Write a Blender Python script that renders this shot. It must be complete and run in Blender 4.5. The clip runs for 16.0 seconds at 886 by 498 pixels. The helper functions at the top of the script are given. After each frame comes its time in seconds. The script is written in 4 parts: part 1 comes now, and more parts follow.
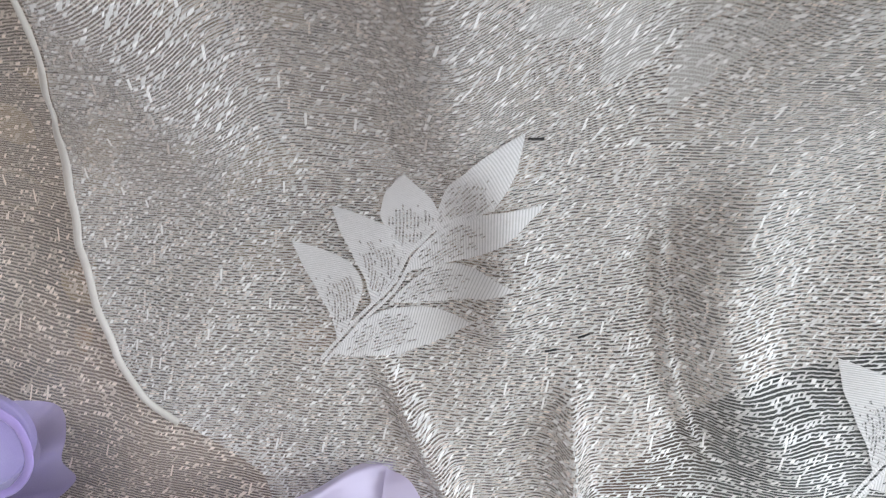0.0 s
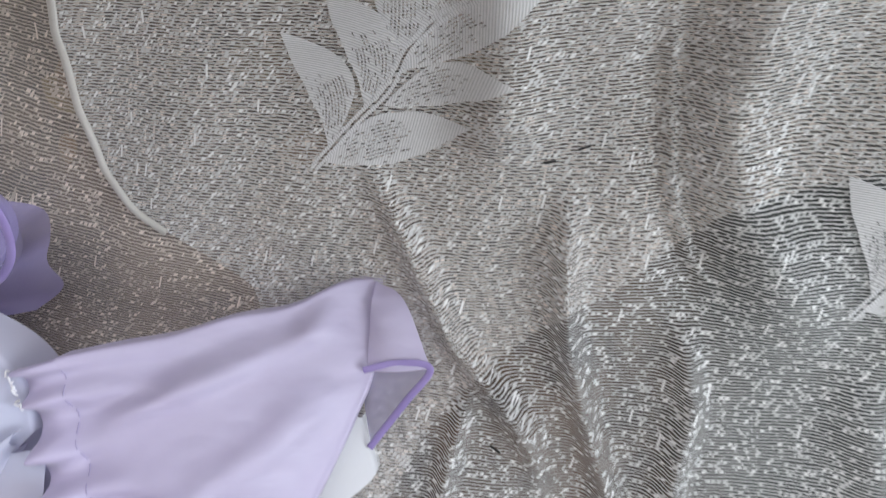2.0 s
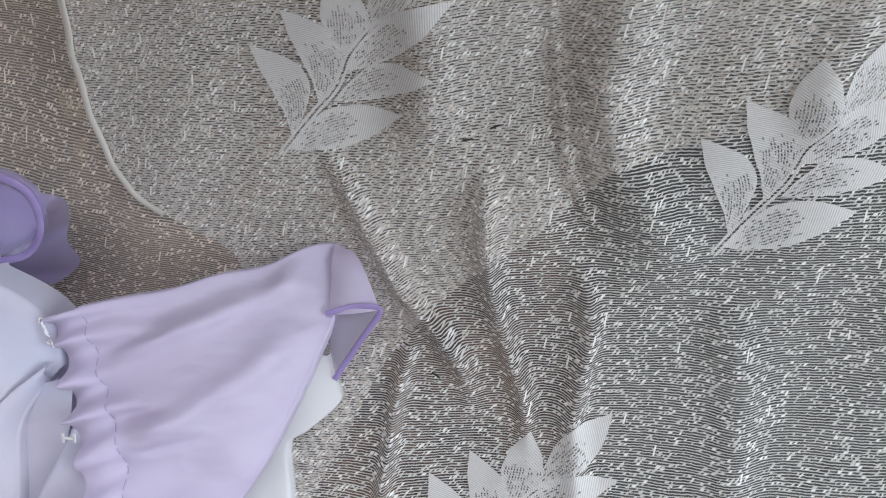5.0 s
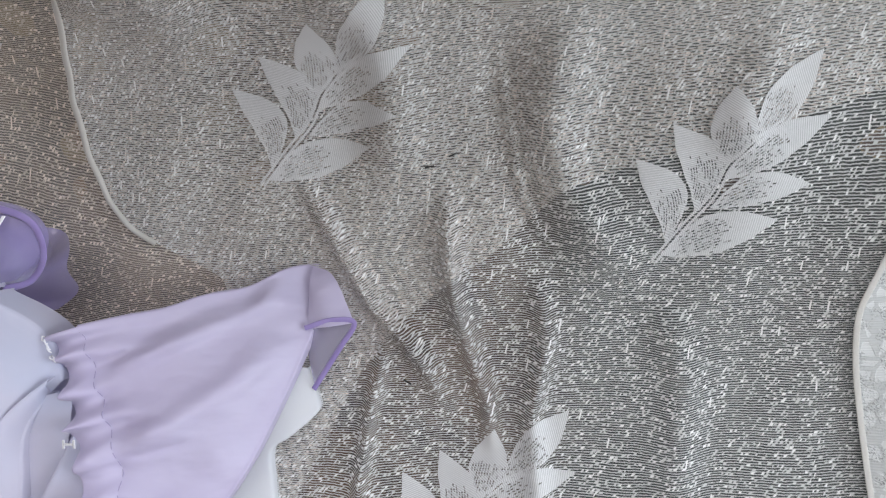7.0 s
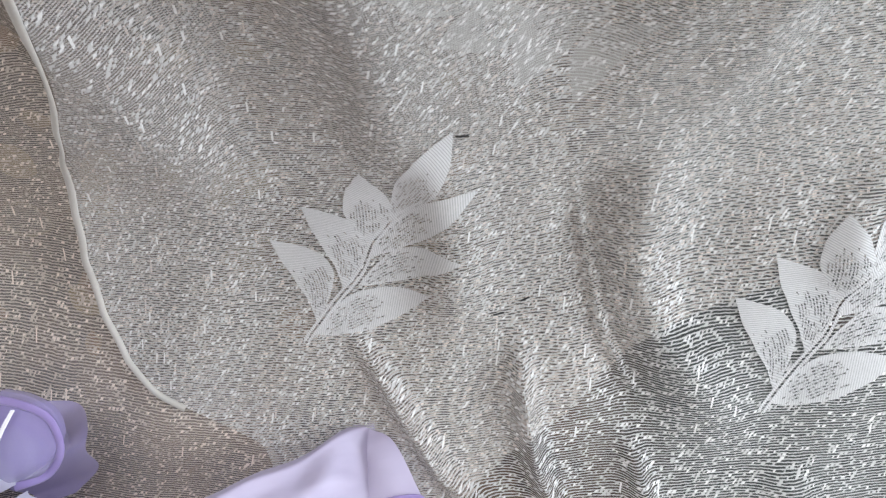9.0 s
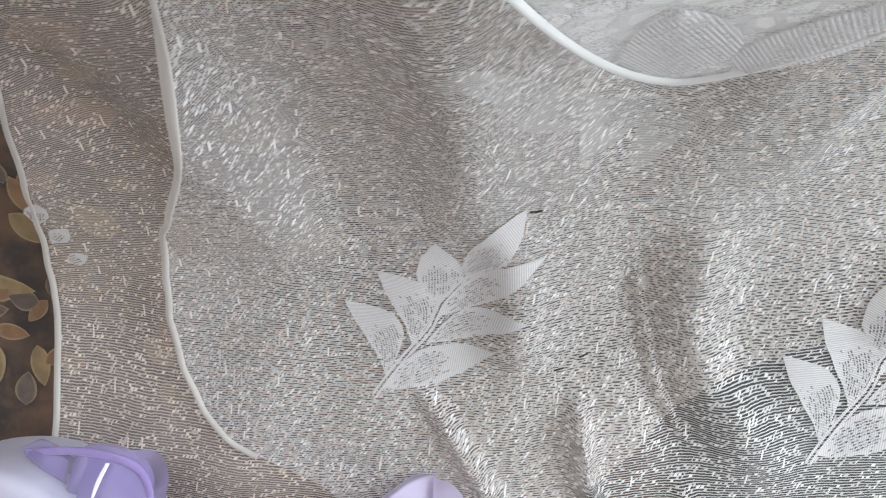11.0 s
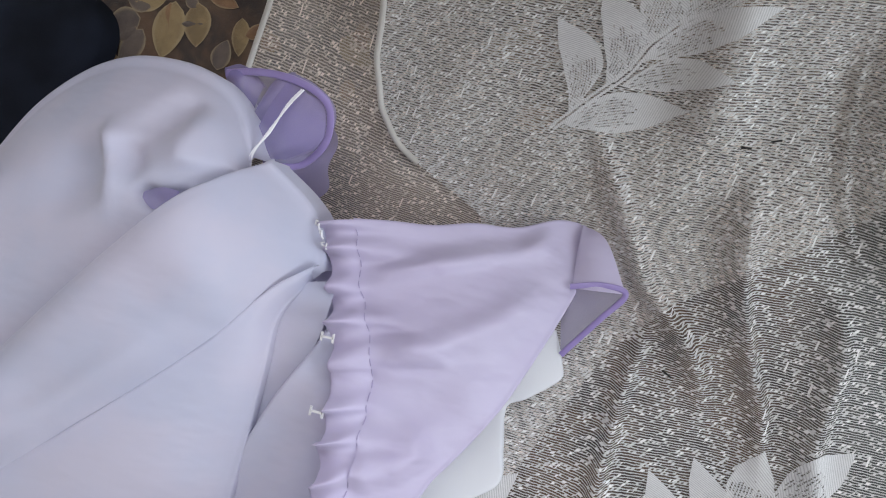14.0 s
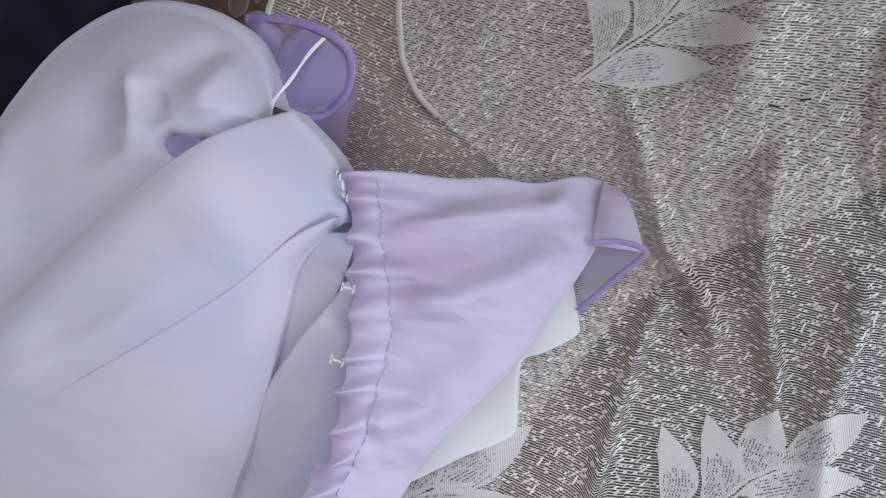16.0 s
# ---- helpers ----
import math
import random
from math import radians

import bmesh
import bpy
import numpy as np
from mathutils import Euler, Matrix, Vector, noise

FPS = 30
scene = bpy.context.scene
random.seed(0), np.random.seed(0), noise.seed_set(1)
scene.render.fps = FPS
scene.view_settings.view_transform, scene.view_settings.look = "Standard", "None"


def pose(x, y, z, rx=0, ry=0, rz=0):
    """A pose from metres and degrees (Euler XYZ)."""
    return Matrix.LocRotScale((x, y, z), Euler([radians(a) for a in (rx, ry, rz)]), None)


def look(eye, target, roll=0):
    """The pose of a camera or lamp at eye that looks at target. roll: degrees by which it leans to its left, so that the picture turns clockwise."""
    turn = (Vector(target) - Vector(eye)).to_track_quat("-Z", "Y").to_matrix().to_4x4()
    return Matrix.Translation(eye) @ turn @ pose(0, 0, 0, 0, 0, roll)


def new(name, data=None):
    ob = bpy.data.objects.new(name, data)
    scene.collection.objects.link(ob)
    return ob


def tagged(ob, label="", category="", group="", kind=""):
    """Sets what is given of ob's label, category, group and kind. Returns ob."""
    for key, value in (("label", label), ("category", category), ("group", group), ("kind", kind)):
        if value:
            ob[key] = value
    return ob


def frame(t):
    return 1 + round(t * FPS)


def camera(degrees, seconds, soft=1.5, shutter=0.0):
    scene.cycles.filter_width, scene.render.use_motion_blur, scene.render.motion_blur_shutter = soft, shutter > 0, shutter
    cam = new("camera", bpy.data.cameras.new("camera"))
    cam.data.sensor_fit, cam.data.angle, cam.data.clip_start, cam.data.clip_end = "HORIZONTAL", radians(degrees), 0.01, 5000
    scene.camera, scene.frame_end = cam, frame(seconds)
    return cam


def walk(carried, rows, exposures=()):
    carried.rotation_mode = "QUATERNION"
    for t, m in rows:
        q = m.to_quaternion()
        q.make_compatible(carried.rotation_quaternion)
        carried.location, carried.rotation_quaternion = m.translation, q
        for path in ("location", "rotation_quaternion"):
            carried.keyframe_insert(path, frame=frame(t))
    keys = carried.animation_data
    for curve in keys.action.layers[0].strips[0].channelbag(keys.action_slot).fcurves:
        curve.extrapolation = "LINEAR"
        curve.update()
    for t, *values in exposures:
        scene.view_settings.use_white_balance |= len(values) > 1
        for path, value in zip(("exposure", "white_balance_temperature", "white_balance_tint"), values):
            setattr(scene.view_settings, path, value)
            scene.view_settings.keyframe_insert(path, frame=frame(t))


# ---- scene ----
cam = camera(68.1, 16.0, soft=1.0, shutter=0.5)
METRES, EYE, TILT, LEAN, TURN = 0.9, 0.42, -92.0, 7.0, 0.0
ROWS = [
    (0.0, 0.0, 0.0, 0.0, -0.0, 0.0, -0.0),
    (0.5, -0.0102, 0.021, -0.01, 0.27, -1.57, -0.73),
    (1.0, -0.0151, 0.0384, -0.0284, 0.39, -3.88, -1.48),
    (1.5, -0.0104, 0.0396, -0.0519, 0.47, -6.49, -2.08),
    (2.0, 0.008, 0.014, -0.0748, 0.53, -7.2, -2.09),
    (2.5, 0.0189, -0.0422, -0.1049, 0.75, -7.32, -2.67),
    (3.0, 0.0212, -0.0719, -0.1351, 1.44, -6.03, -4.22),
    (3.5, 0.0496, -0.0789, -0.1264, 1.16, -5.29, -3.42),
    (6.0, 0.0591, -0.1233, -0.113, -0.47, -4.71, 2.05),
    (6.5, 0.0885, -0.143, -0.1322, -0.65, -2.9, 2.27),
    (7.0, 0.0783, -0.1557, -0.137, -0.55, -0.84, 2.04),
    (7.5, 0.062, -0.1319, -0.1176, -0.47, 0.25, 1.68),
    (8.0, 0.0401, -0.112, -0.0595, -0.7, 0.35, 2.29),
    (8.5, 0.0344, -0.0878, -0.0362, -1.08, 0.22, 3.47),
    (9.0, 0.0191, -0.0792, -0.0159, -1.58, 0.27, 5.1),
    (11.5, -0.0582, -0.1246, 0.0251, -1.58, 2.3, 4.96),
    (12.0, -0.0811, -0.1288, -0.0413, -0.13, 2.4, 0.75),
    (12.5, -0.0708, -0.1151, -0.1298, 1.56, 1.91, -3.43),
    (13.0, -0.0853, -0.1022, -0.2124, 2.65, 2.31, -7.73),
    (13.5, -0.1004, -0.1021, -0.2225, 3.84, 1.63, -11.15),
    (14.0, -0.1123, -0.1082, -0.2197, 4.11, 1.51, -12.36),
    (14.5, -0.1306, -0.1056, -0.2265, 4.24, 0.52, -13.07),
    (15.0, -0.1398, -0.1055, -0.2355, 4.62, -0.52, -13.6),
    (15.5, -0.132, -0.1053, -0.2311, 4.74, -1.7, -13.66),
    (16.0, -0.1203, -0.1086, -0.2259, 4.86, -2.24, -13.5),
]

EXPOSURES = [(0.0, 0.49), (1.0, 0.29), (2.0, -0.01), (3.0, -0.11), (3.5, -0.13), (7.0, -0.11), (8.0, 0.12), (9.0, 0.39), (11.5, 0.49), (12.0, 0.45), (12.5, 0.1), (13.0, -0.13), (16.0, -0.23)]
walk(cam, [(t, pose(0, 0, EYE, TILT, LEAN, TURN) @ pose(METRES * x, METRES * y, METRES * z, 90 + pitch, roll, yaw)) for t, x, y, z, yaw, pitch, roll in ROWS], EXPOSURES)

# ---- world and light ----
world = bpy.data.worlds.new("world")
scene.world = world
world.use_nodes = True
sky = world.node_tree.nodes.new("ShaderNodeTexSky")
sky.sky_type, sky.sun_disc = "NISHITA", False
sky.sun_elevation, sky.sun_rotation = radians(35), radians(100)
world.node_tree.links.new(sky.outputs[0], world.node_tree.nodes["Background"].inputs[0])
world.node_tree.nodes["Background"].inputs[1].default_value = 0.1


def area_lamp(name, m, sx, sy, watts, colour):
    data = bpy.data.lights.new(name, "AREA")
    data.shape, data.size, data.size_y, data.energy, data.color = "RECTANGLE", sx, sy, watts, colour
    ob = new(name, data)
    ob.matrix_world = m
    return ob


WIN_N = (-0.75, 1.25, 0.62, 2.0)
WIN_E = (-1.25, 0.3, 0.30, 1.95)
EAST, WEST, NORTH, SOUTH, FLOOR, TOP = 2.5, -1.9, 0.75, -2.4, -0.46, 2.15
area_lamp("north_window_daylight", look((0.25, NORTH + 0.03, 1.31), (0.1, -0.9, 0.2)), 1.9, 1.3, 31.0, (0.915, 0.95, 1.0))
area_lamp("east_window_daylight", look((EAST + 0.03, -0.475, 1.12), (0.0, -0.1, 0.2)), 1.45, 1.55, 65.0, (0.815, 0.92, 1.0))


# ---- materials ----
def nodes_of(name):
    m = bpy.data.materials.new(name)
    m.use_nodes = True
    nt = m.node_tree
    nt.nodes.clear()
    return m, nt


def nd(nt, kind, ins=None, **attrs):
    n = nt.nodes.new("ShaderNode" + kind)
    for k, v in attrs.items():
        if k == "operation":
            n.operation = v
        elif k == "noise_dimensions":
            n.noise_dimensions = v
        elif k == "voronoi_dimensions":
            n.voronoi_dimensions = v
        elif k == "data_type":
            n.data_type = v
        elif k == "blend_type":
            n.blend_type = v
        elif k == "feature":
            n.feature = v
        elif k == "interpolation_type":
            n.interpolation_type = v
    for k, v in (ins or {}).items():
        if isinstance(v, bpy.types.NodeSocket):
            nt.links.new(v, n.inputs[k])
        else:
            n.inputs[k].default_value = v
    return n


def mth(nt, op, a, b=0.0, c=0.0):
    return nd(nt, "Math", {0: a, 1: b, 2: c}, operation=op).outputs[0]


def ramp(nt, x, lo, hi, a=0.0, b=1.0):
    return nd(nt, "MapRange", {0: x, 1: lo, 2: hi, 3: a, 4: b}, interpolation_type="SMOOTHSTEP").outputs[0]


def mixc(nt, f, a, b, blend="MIX"):
    n = nt.nodes.new("ShaderNodeMix")
    n.data_type, n.blend_type = "RGBA", blend
    for s, v in ((n.inputs[0], f), (n.inputs[6], a), (n.inputs[7], b)):
        if isinstance(v, bpy.types.NodeSocket):
            nt.links.new(v, s)
        else:
            s.default_value = v
    return n.outputs[2]


def noise_of(nt, vec, scale, detail=3.0, rough=0.55):
    return nd(nt, "TexNoise", {"Vector": vec, "Scale": scale, "Detail": detail, "Roughness": rough}).outputs[0]


def finish(nt, shader):
    out = nt.nodes.new("ShaderNodeOutputMaterial")
    nt.links.new(shader, out.inputs[0])


def rgb(r, g, b):
    return (r, g, b, 1.0)


def bump_of(nt, height, strength, dist):
    return nd(nt, "Bump", {"Height": height, "Strength": strength, "Distance": dist}).outputs[0]


def cloth_shader(nt, colour, rough, trans, normal=None, sheen=0.2):
    p = nd(nt, "BsdfPrincipled", {"Base Color": colour, "Roughness": rough, "Sheen Weight": sheen})
    t = nd(nt, "BsdfTranslucent", {"Color": colour})
    if normal is not None:
        nt.links.new(normal, p.inputs["Normal"])
    return nd(nt, "MixShader", {0: trans, 1: p.outputs[0], 2: t.outputs[0]}).outputs[0]


def lace_material(name, tint, period, slant, cover, haze, level, bright):
    """Net of cross threads, bridged here and there so that the gaps are long dashes; some bridges are thick bright knots."""
    m, nt = nodes_of(name)
    uv = nd(nt, "TexCoord").outputs["UV"]
    sep = nd(nt, "SeparateXYZ", {0: uv}).outputs
    wob = mth(nt, "SUBTRACT", noise_of(nt, uv, 45.0, 2.0), 0.5)
    shake = mth(nt, "SUBTRACT", noise_of(nt, uv, 330.0, 1.0), 0.5)
    v = mth(nt, "MULTIPLY_ADD", sep[0], slant, sep[1])
    v = mth(nt, "ADD", v, mth(nt, "MULTIPLY_ADD", wob, 0.0020, mth(nt, "MULTIPLY", shake, 0.0011)))
    turns = mth(nt, "DIVIDE", v, period)
    line = ramp(nt, mth(nt, "SINE", mth(nt, "MULTIPLY", turns, 2 * math.pi)), 0.05, 0.60)
    twist = mth(nt, "SINE", mth(nt, "MULTIPLY", mth(nt, "MULTIPLY_ADD", v, 0.7, sep[0]), 2 * math.pi / 0.0012))
    line = mth(nt, "MULTIPLY", line, ramp(nt, twist, -1.0, 0.4, 0.72, 1.0))
    # bridges: short cells in each gap, more of them in slanting drifts
    gap = mth(nt, "FLOOR", mth(nt, "SUBTRACT", turns, 0.25))
    row = nd(nt, "TexWhiteNoise", {"W": gap}, noise_dimensions="1D").outputs[0]
    jig = noise_of(nt, uv, 520.0, 1.0)
    along = mth(nt, "ADD", mth(nt, "MULTIPLY_ADD", v, -0.9, sep[0]), mth(nt, "MULTIPLY_ADD", jig, 0.0016, mth(nt, "MULTIPLY", row, 0.0011)))
    cells = mth(nt, "DIVIDE", along, 0.0034)
    pick = nd(nt, "TexWhiteNoise", {"Vector": nd(nt, "CombineXYZ", {0: mth(nt, "FLOOR", cells), 1: gap}).outputs[0]}, noise_dimensions="2D")
    drift = noise_of(nt, nd(nt, "Mapping", {0: uv, 2: (0.0, 0.0, -0.75), 3: (70.0, 260.0, 1.0)}).outputs[0], 1.0, 1.0)
    chance = mth(nt, "MULTIPLY_ADD", drift, 0.9, pick.outputs[0])
    off = mth(nt, "ABSOLUTE", mth(nt, "SUBTRACT", mth(nt, "FRACT", cells), 0.5))
    width = mth(nt, "MULTIPLY_ADD", nd(nt, "SeparateColor", {0: pick.outputs[1]}).outputs[1], 0.30, 0.14)
    body = ramp(nt, mth(nt, "SUBTRACT", width, off), -0.05, 0.07)
    bridge = mth(nt, "MULTIPLY", body, mth(nt, "GREATER_THAN", chance, level))
    knot = mth(nt, "MULTIPLY", body, mth(nt, "GREATER_THAN", chance, bright))
    # a few upright floats
    tilt = nd(nt, "CombineXYZ", {0: mth(nt, "MULTIPLY_ADD", sep[1], -0.28, sep[0]), 1: sep[1]}).outputs[0]
    ts = nd(nt, "SeparateXYZ", {0: tilt}).outputs
    snap = nd(nt, "VectorMath", {0: tilt, 1: (0.0065, 0.0105, 1.0)}, operation="SNAP").outputs[0]
    wn = nd(nt, "TexWhiteNoise", {"Vector": snap}, noise_dimensions="2D").outputs[0]
    gx = mth(nt, "ABSOLUTE", mth(nt, "SUBTRACT", mth(nt, "FRACT", mth(nt, "DIVIDE", ts[0], 0.0065)), 0.5))
    gy = mth(nt, "ABSOLUTE", mth(nt, "SUBTRACT", mth(nt, "FRACT", mth(nt, "DIVIDE", ts[1], 0.0105)), 0.5))
    tick = mth(nt, "MULTIPLY", mth(nt, "GREATER_THAN", wn, 0.968), mth(nt, "MULTIPLY", mth(nt, "LESS_THAN", gx, 0.10), mth(nt, "LESS_THAN", gy, 0.36)))
    knot = mth(nt, "MAXIMUM", knot, tick)
    web = mth(nt, "MAXIMUM", line, bridge)
    alpha = mth(nt, "MAXIMUM", mth(nt, "MULTIPLY_ADD", web, cover, haze), mth(nt, "MULTIPLY", knot, 0.97))
    col = mixc(nt, knot, rgb(*[c * 0.86 for c in tint]), rgb(*tint))
    bmp = bump_of(nt, mth(nt, "ADD", web, knot), 0.5, 0.0006)
    p = nd(nt, "BsdfPrincipled", {"Base Color": col, "Roughness": 0.36, "Sheen Weight": 0.1, "Specular IOR Level": 0.6, "Normal": bmp})
    t = nd(nt, "BsdfTranslucent", {"Color": col})
    sh = nd(nt, "MixShader", {0: 0.15, 1: p.outputs[0], 2: t.outputs[0]}).outputs[0]
    finish(nt, nd(nt, "MixShader", {0: alpha, 1: nd(nt, "BsdfTransparent").outputs[0], 2: sh}).outputs[0])
    return m


def woven_leaf_material(name, tint, alpha):
    m, nt = nodes_of(name)
    uv = nd(nt, "TexCoord").outputs["UV"]
    sep = nd(nt, "SeparateXYZ", {0: uv}).outputs
    fine = mth(nt, "SINE", mth(nt, "MULTIPLY", mth(nt, "MULTIPLY_ADD", sep[1], 0.6, sep[0]), 2 * math.pi / 0.0019))
    nz = noise_of(nt, uv, 260.0, 2.0)
    # open dashes in slanting rows over the leaf's middle; solid satin near tip and margins
    du = mth(nt, "DIVIDE", mth(nt, "MULTIPLY_ADD", sep[1], 0.8, sep[0]), 0.0034)
    dv = mth(nt, "DIVIDE", mth(nt, "MULTIPLY_ADD", nz, 0.0008, sep[1]), 0.0021)
    du = mth(nt, "MULTIPLY_ADD", mth(nt, "FLOOR", dv), 0.37, du)
    pick = nd(nt, "TexWhiteNoise", {"Vector": nd(nt, "CombineXYZ", {0: mth(nt, "FLOOR", du), 1: mth(nt, "FLOOR", dv)}).outputs[0]}, noise_dimensions="2D").outputs[0]
    hole = mth(nt, "MULTIPLY", ramp(nt, mth(nt, "ABSOLUTE", mth(nt, "SUBTRACT", mth(nt, "FRACT", dv), 0.5)), 0.30, 0.18), ramp(nt, mth(nt, "ABSOLUTE", mth(nt, "SUBTRACT", mth(nt, "FRACT", du), 0.5)), 0.46, 0.34))
    inside = nd(nt, "Attribute").outputs[2]
    hole = mth(nt, "MULTIPLY", hole, mth(nt, "LESS_THAN", pick, mth(nt, "MULTIPLY", inside, 0.85)))
    a = mth(nt, "SUBTRACT", alpha, mth(nt, "MULTIPLY", hole, 0.62))
    a = mth(nt, "SUBTRACT", a, mth(nt, "MULTIPLY", inside, 0.10))
    a = mth(nt, "MULTIPLY", a, ramp(nt, fine, -1.0, 0.1, 0.72, 1.0))
    col = mixc(nt, nz, rgb(*[c * 0.85 for c in tint]), rgb(*tint))
    sh = cloth_shader(nt, col, 0.34, 0.18, bump_of(nt, mth(nt, "SUBTRACT", mth(nt, "MULTIPLY", fine, 0.4), hole), 0.5, 0.0005), 0.1)
    finish(nt, nd(nt, "MixShader", {0: a, 1: nd(nt, "BsdfTransparent").outputs[0], 2: sh}).outputs[0])
    for n in nt.nodes:
        if n.bl_idname == "ShaderNodeAttribute":
            n.attribute_name = "rib"
    return m


def fabric_material(name, c1, c2, rough, trans, weave=900.0, sheen=0.25, alpha=1.0, creases=0.0):
    m, nt = nodes_of(name)
    co = nd(nt, "TexCoord").outputs["Object"]
    big = noise_of(nt, co, 14.0, 3.0)
    fine = noise_of(nt, nd(nt, "Mapping", {0: co, 3: (1.0, 2.6, 1.0)}).outputs[0], weave, 2.0)
    col = mixc(nt, ramp(nt, big, 0.3, 0.7), rgb(*c1), rgb(*c2))
    col = mixc(nt, mth(nt, "MULTIPLY", fine, 0.12), col, rgb(*[c * 0.6 for c in c1]))
    normal = bump_of(nt, fine, 0.12, 0.0005)
    if creases:
        soft = noise_of(nt, nd(nt, "Mapping", {0: co, 2: (0.0, 0.0, 0.7), 3: (1.0, 2.2, 1.0)}).outputs[0], 16.0, 2.5, 0.5)
        normal = nd(nt, "Bump", {"Height": soft, "Strength": creases, "Distance": 0.012, "Normal": normal}).outputs[0]
    sh = cloth_shader(nt, col, rough, trans, normal, sheen)
    if alpha < 1.0:
        a = mth(nt, "MULTIPLY_ADD", fine, 0.25, alpha - 0.12)
        sh = nd(nt, "MixShader", {0: a, 1: nd(nt, "BsdfTransparent").outputs[0], 2: sh}).outputs[0]
    finish(nt, sh)
    return m


def dense_lace_material(name, tint):
    """Close white lace: solid areas, fine open rows and outlined shapes."""
    m, nt = nodes_of(name)
    uv = nd(nt, "TexCoord").outputs["UV"]
    sep = nd(nt, "SeparateXYZ", {0: uv}).outputs
    row = mth(nt, "SINE", mth(nt, "MULTIPLY", sep[1], 2 * math.pi / 0.0018))
    vor = nd(nt, "TexVoronoi", {"Vector": uv, "Scale": 95.0}, feature="DISTANCE_TO_EDGE").outputs[0]
    shape = ramp(nt, vor, 0.10, 0.16)
    nz = noise_of(nt, uv, 700.0, 2.0)
    hole = mth(nt, "MULTIPLY", ramp(nt, nz, 0.50, 0.58), ramp(nt, noise_of(nt, uv, 60.0, 2.0), 0.40, 0.62))
    a = mth(nt, "SUBTRACT", mth(nt, "MULTIPLY_ADD", shape, 0.12, 0.84), mth(nt, "MULTIPLY", hole, 0.45))
    col = mixc(nt, mth(nt, "MULTIPLY", shape, 0.8), rgb(*[c * 0.88 for c in tint]), rgb(*tint))
    sh = cloth_shader(nt, col, 0.5, 0.3, bump_of(nt, mth(nt, "ADD", mth(nt, "MULTIPLY", row, 0.4), mth(nt, "MULTIPLY", shape, 1.5)), 0.5, 0.0008), 0.2)
    finish(nt, nd(nt, "MixShader", {0: a, 1: nd(nt, "BsdfTransparent").outputs[0], 2: sh}).outputs[0])
    return m


def upholstery_material(name):
    m, nt = nodes_of(name)
    co = nd(nt, "TexCoord").outputs["Object"]
    big = noise_of(nt, co, 16.0, 4.0, 0.6)
    mid = noise_of(nt, co, 60.0, 3.0, 0.6)
    fine = noise_of(nt, nd(nt, "Mapping", {0: co, 3: (1.0, 3.0, 1.0)}).outputs[0], 900.0, 2.0)
    col = mixc(nt, ramp(nt, big, 0.38, 0.62), rgb(0.026, 0.013, 0.011), rgb(0.14, 0.072, 0.036))
    col = mixc(nt, ramp(nt, mid, 0.45, 0.75, 0.0, 0.55), col, rgb(0.16, 0.10, 0.055))
    # base colour goes from brown to slate green as x grows, noisy edge
    ground = mth(nt, "ADD", nd(nt, "SeparateXYZ", {0: co}).outputs[0], mth(nt, "MULTIPLY", mth(nt, "SUBTRACT", big, 0.5), 0.16))
    slate = mixc(nt, ramp(nt, mid, 0.4, 0.7), rgb(0.036, 0.044, 0.042), rgb(0.085, 0.098, 0.090))
    col = mixc(nt, ramp(nt, ground, 0.06, 0.16), col, slate)
    col = mixc(nt, mth(nt, "MULTIPLY", fine, 0.5), col, rgb(0.02, 0.014, 0.012))
    finish(nt, cloth_shader(nt, col, 0.7, 0.0, bump_of(nt, fine, 0.5, 0.001), 0.25))
    return m


def motif_material(name, c1, c2):
    m, nt = nodes_of(name)
    co = nd(nt, "TexCoord").outputs["Object"]
    info = nd(nt, "ObjectInfo").outputs["Random"]
    n1 = noise_of(nt, co, 90.0, 3.0)
    fine = noise_of(nt, nd(nt, "Mapping", {0: co, 3: (1.0, 3.0, 1.0)}).outputs[0], 900.0, 2.0)
    rim = nd(nt, "Attribute")
    rim.attribute_name = "rib"
    col = mixc(nt, ramp(nt, mth(nt, "ADD", n1, mth(nt, "MULTIPLY", info, 0.3)), 0.4, 0.9), rgb(*c1), rgb(*c2))
    col = mixc(nt, ramp(nt, rim.outputs[2], 0.35, 0.0, 0.0, 0.6), col, rgb(0.46, 0.35, 0.20))
    col = mixc(nt, mth(nt, "MULTIPLY", fine, 0.45), col, rgb(0.03, 0.02, 0.014))
    finish(nt, cloth_shader(nt, col, 0.6, 0.0, bump_of(nt, fine, 0.5, 0.001), 0.3))
    return m


def dark_wool_material(name):
    m, nt = nodes_of(name)
    co = nd(nt, "TexCoord").outputs["Object"]
    fine = noise_of(nt, co, 700.0, 2.0)
    col = mixc(nt, ramp(nt, noise_of(nt, co, 9.0, 3.0), 0.35, 0.7), rgb(0.007, 0.008, 0.012), rgb(0.014, 0.017, 0.028))
    p = nd(nt, "BsdfPrincipled", {"Base Color": col, "Roughness": 0.9, "Specular IOR Level": 0.08, "Normal": bump_of(nt, fine, 0.4, 0.001)})
    finish(nt, p.outputs[0])
    return m


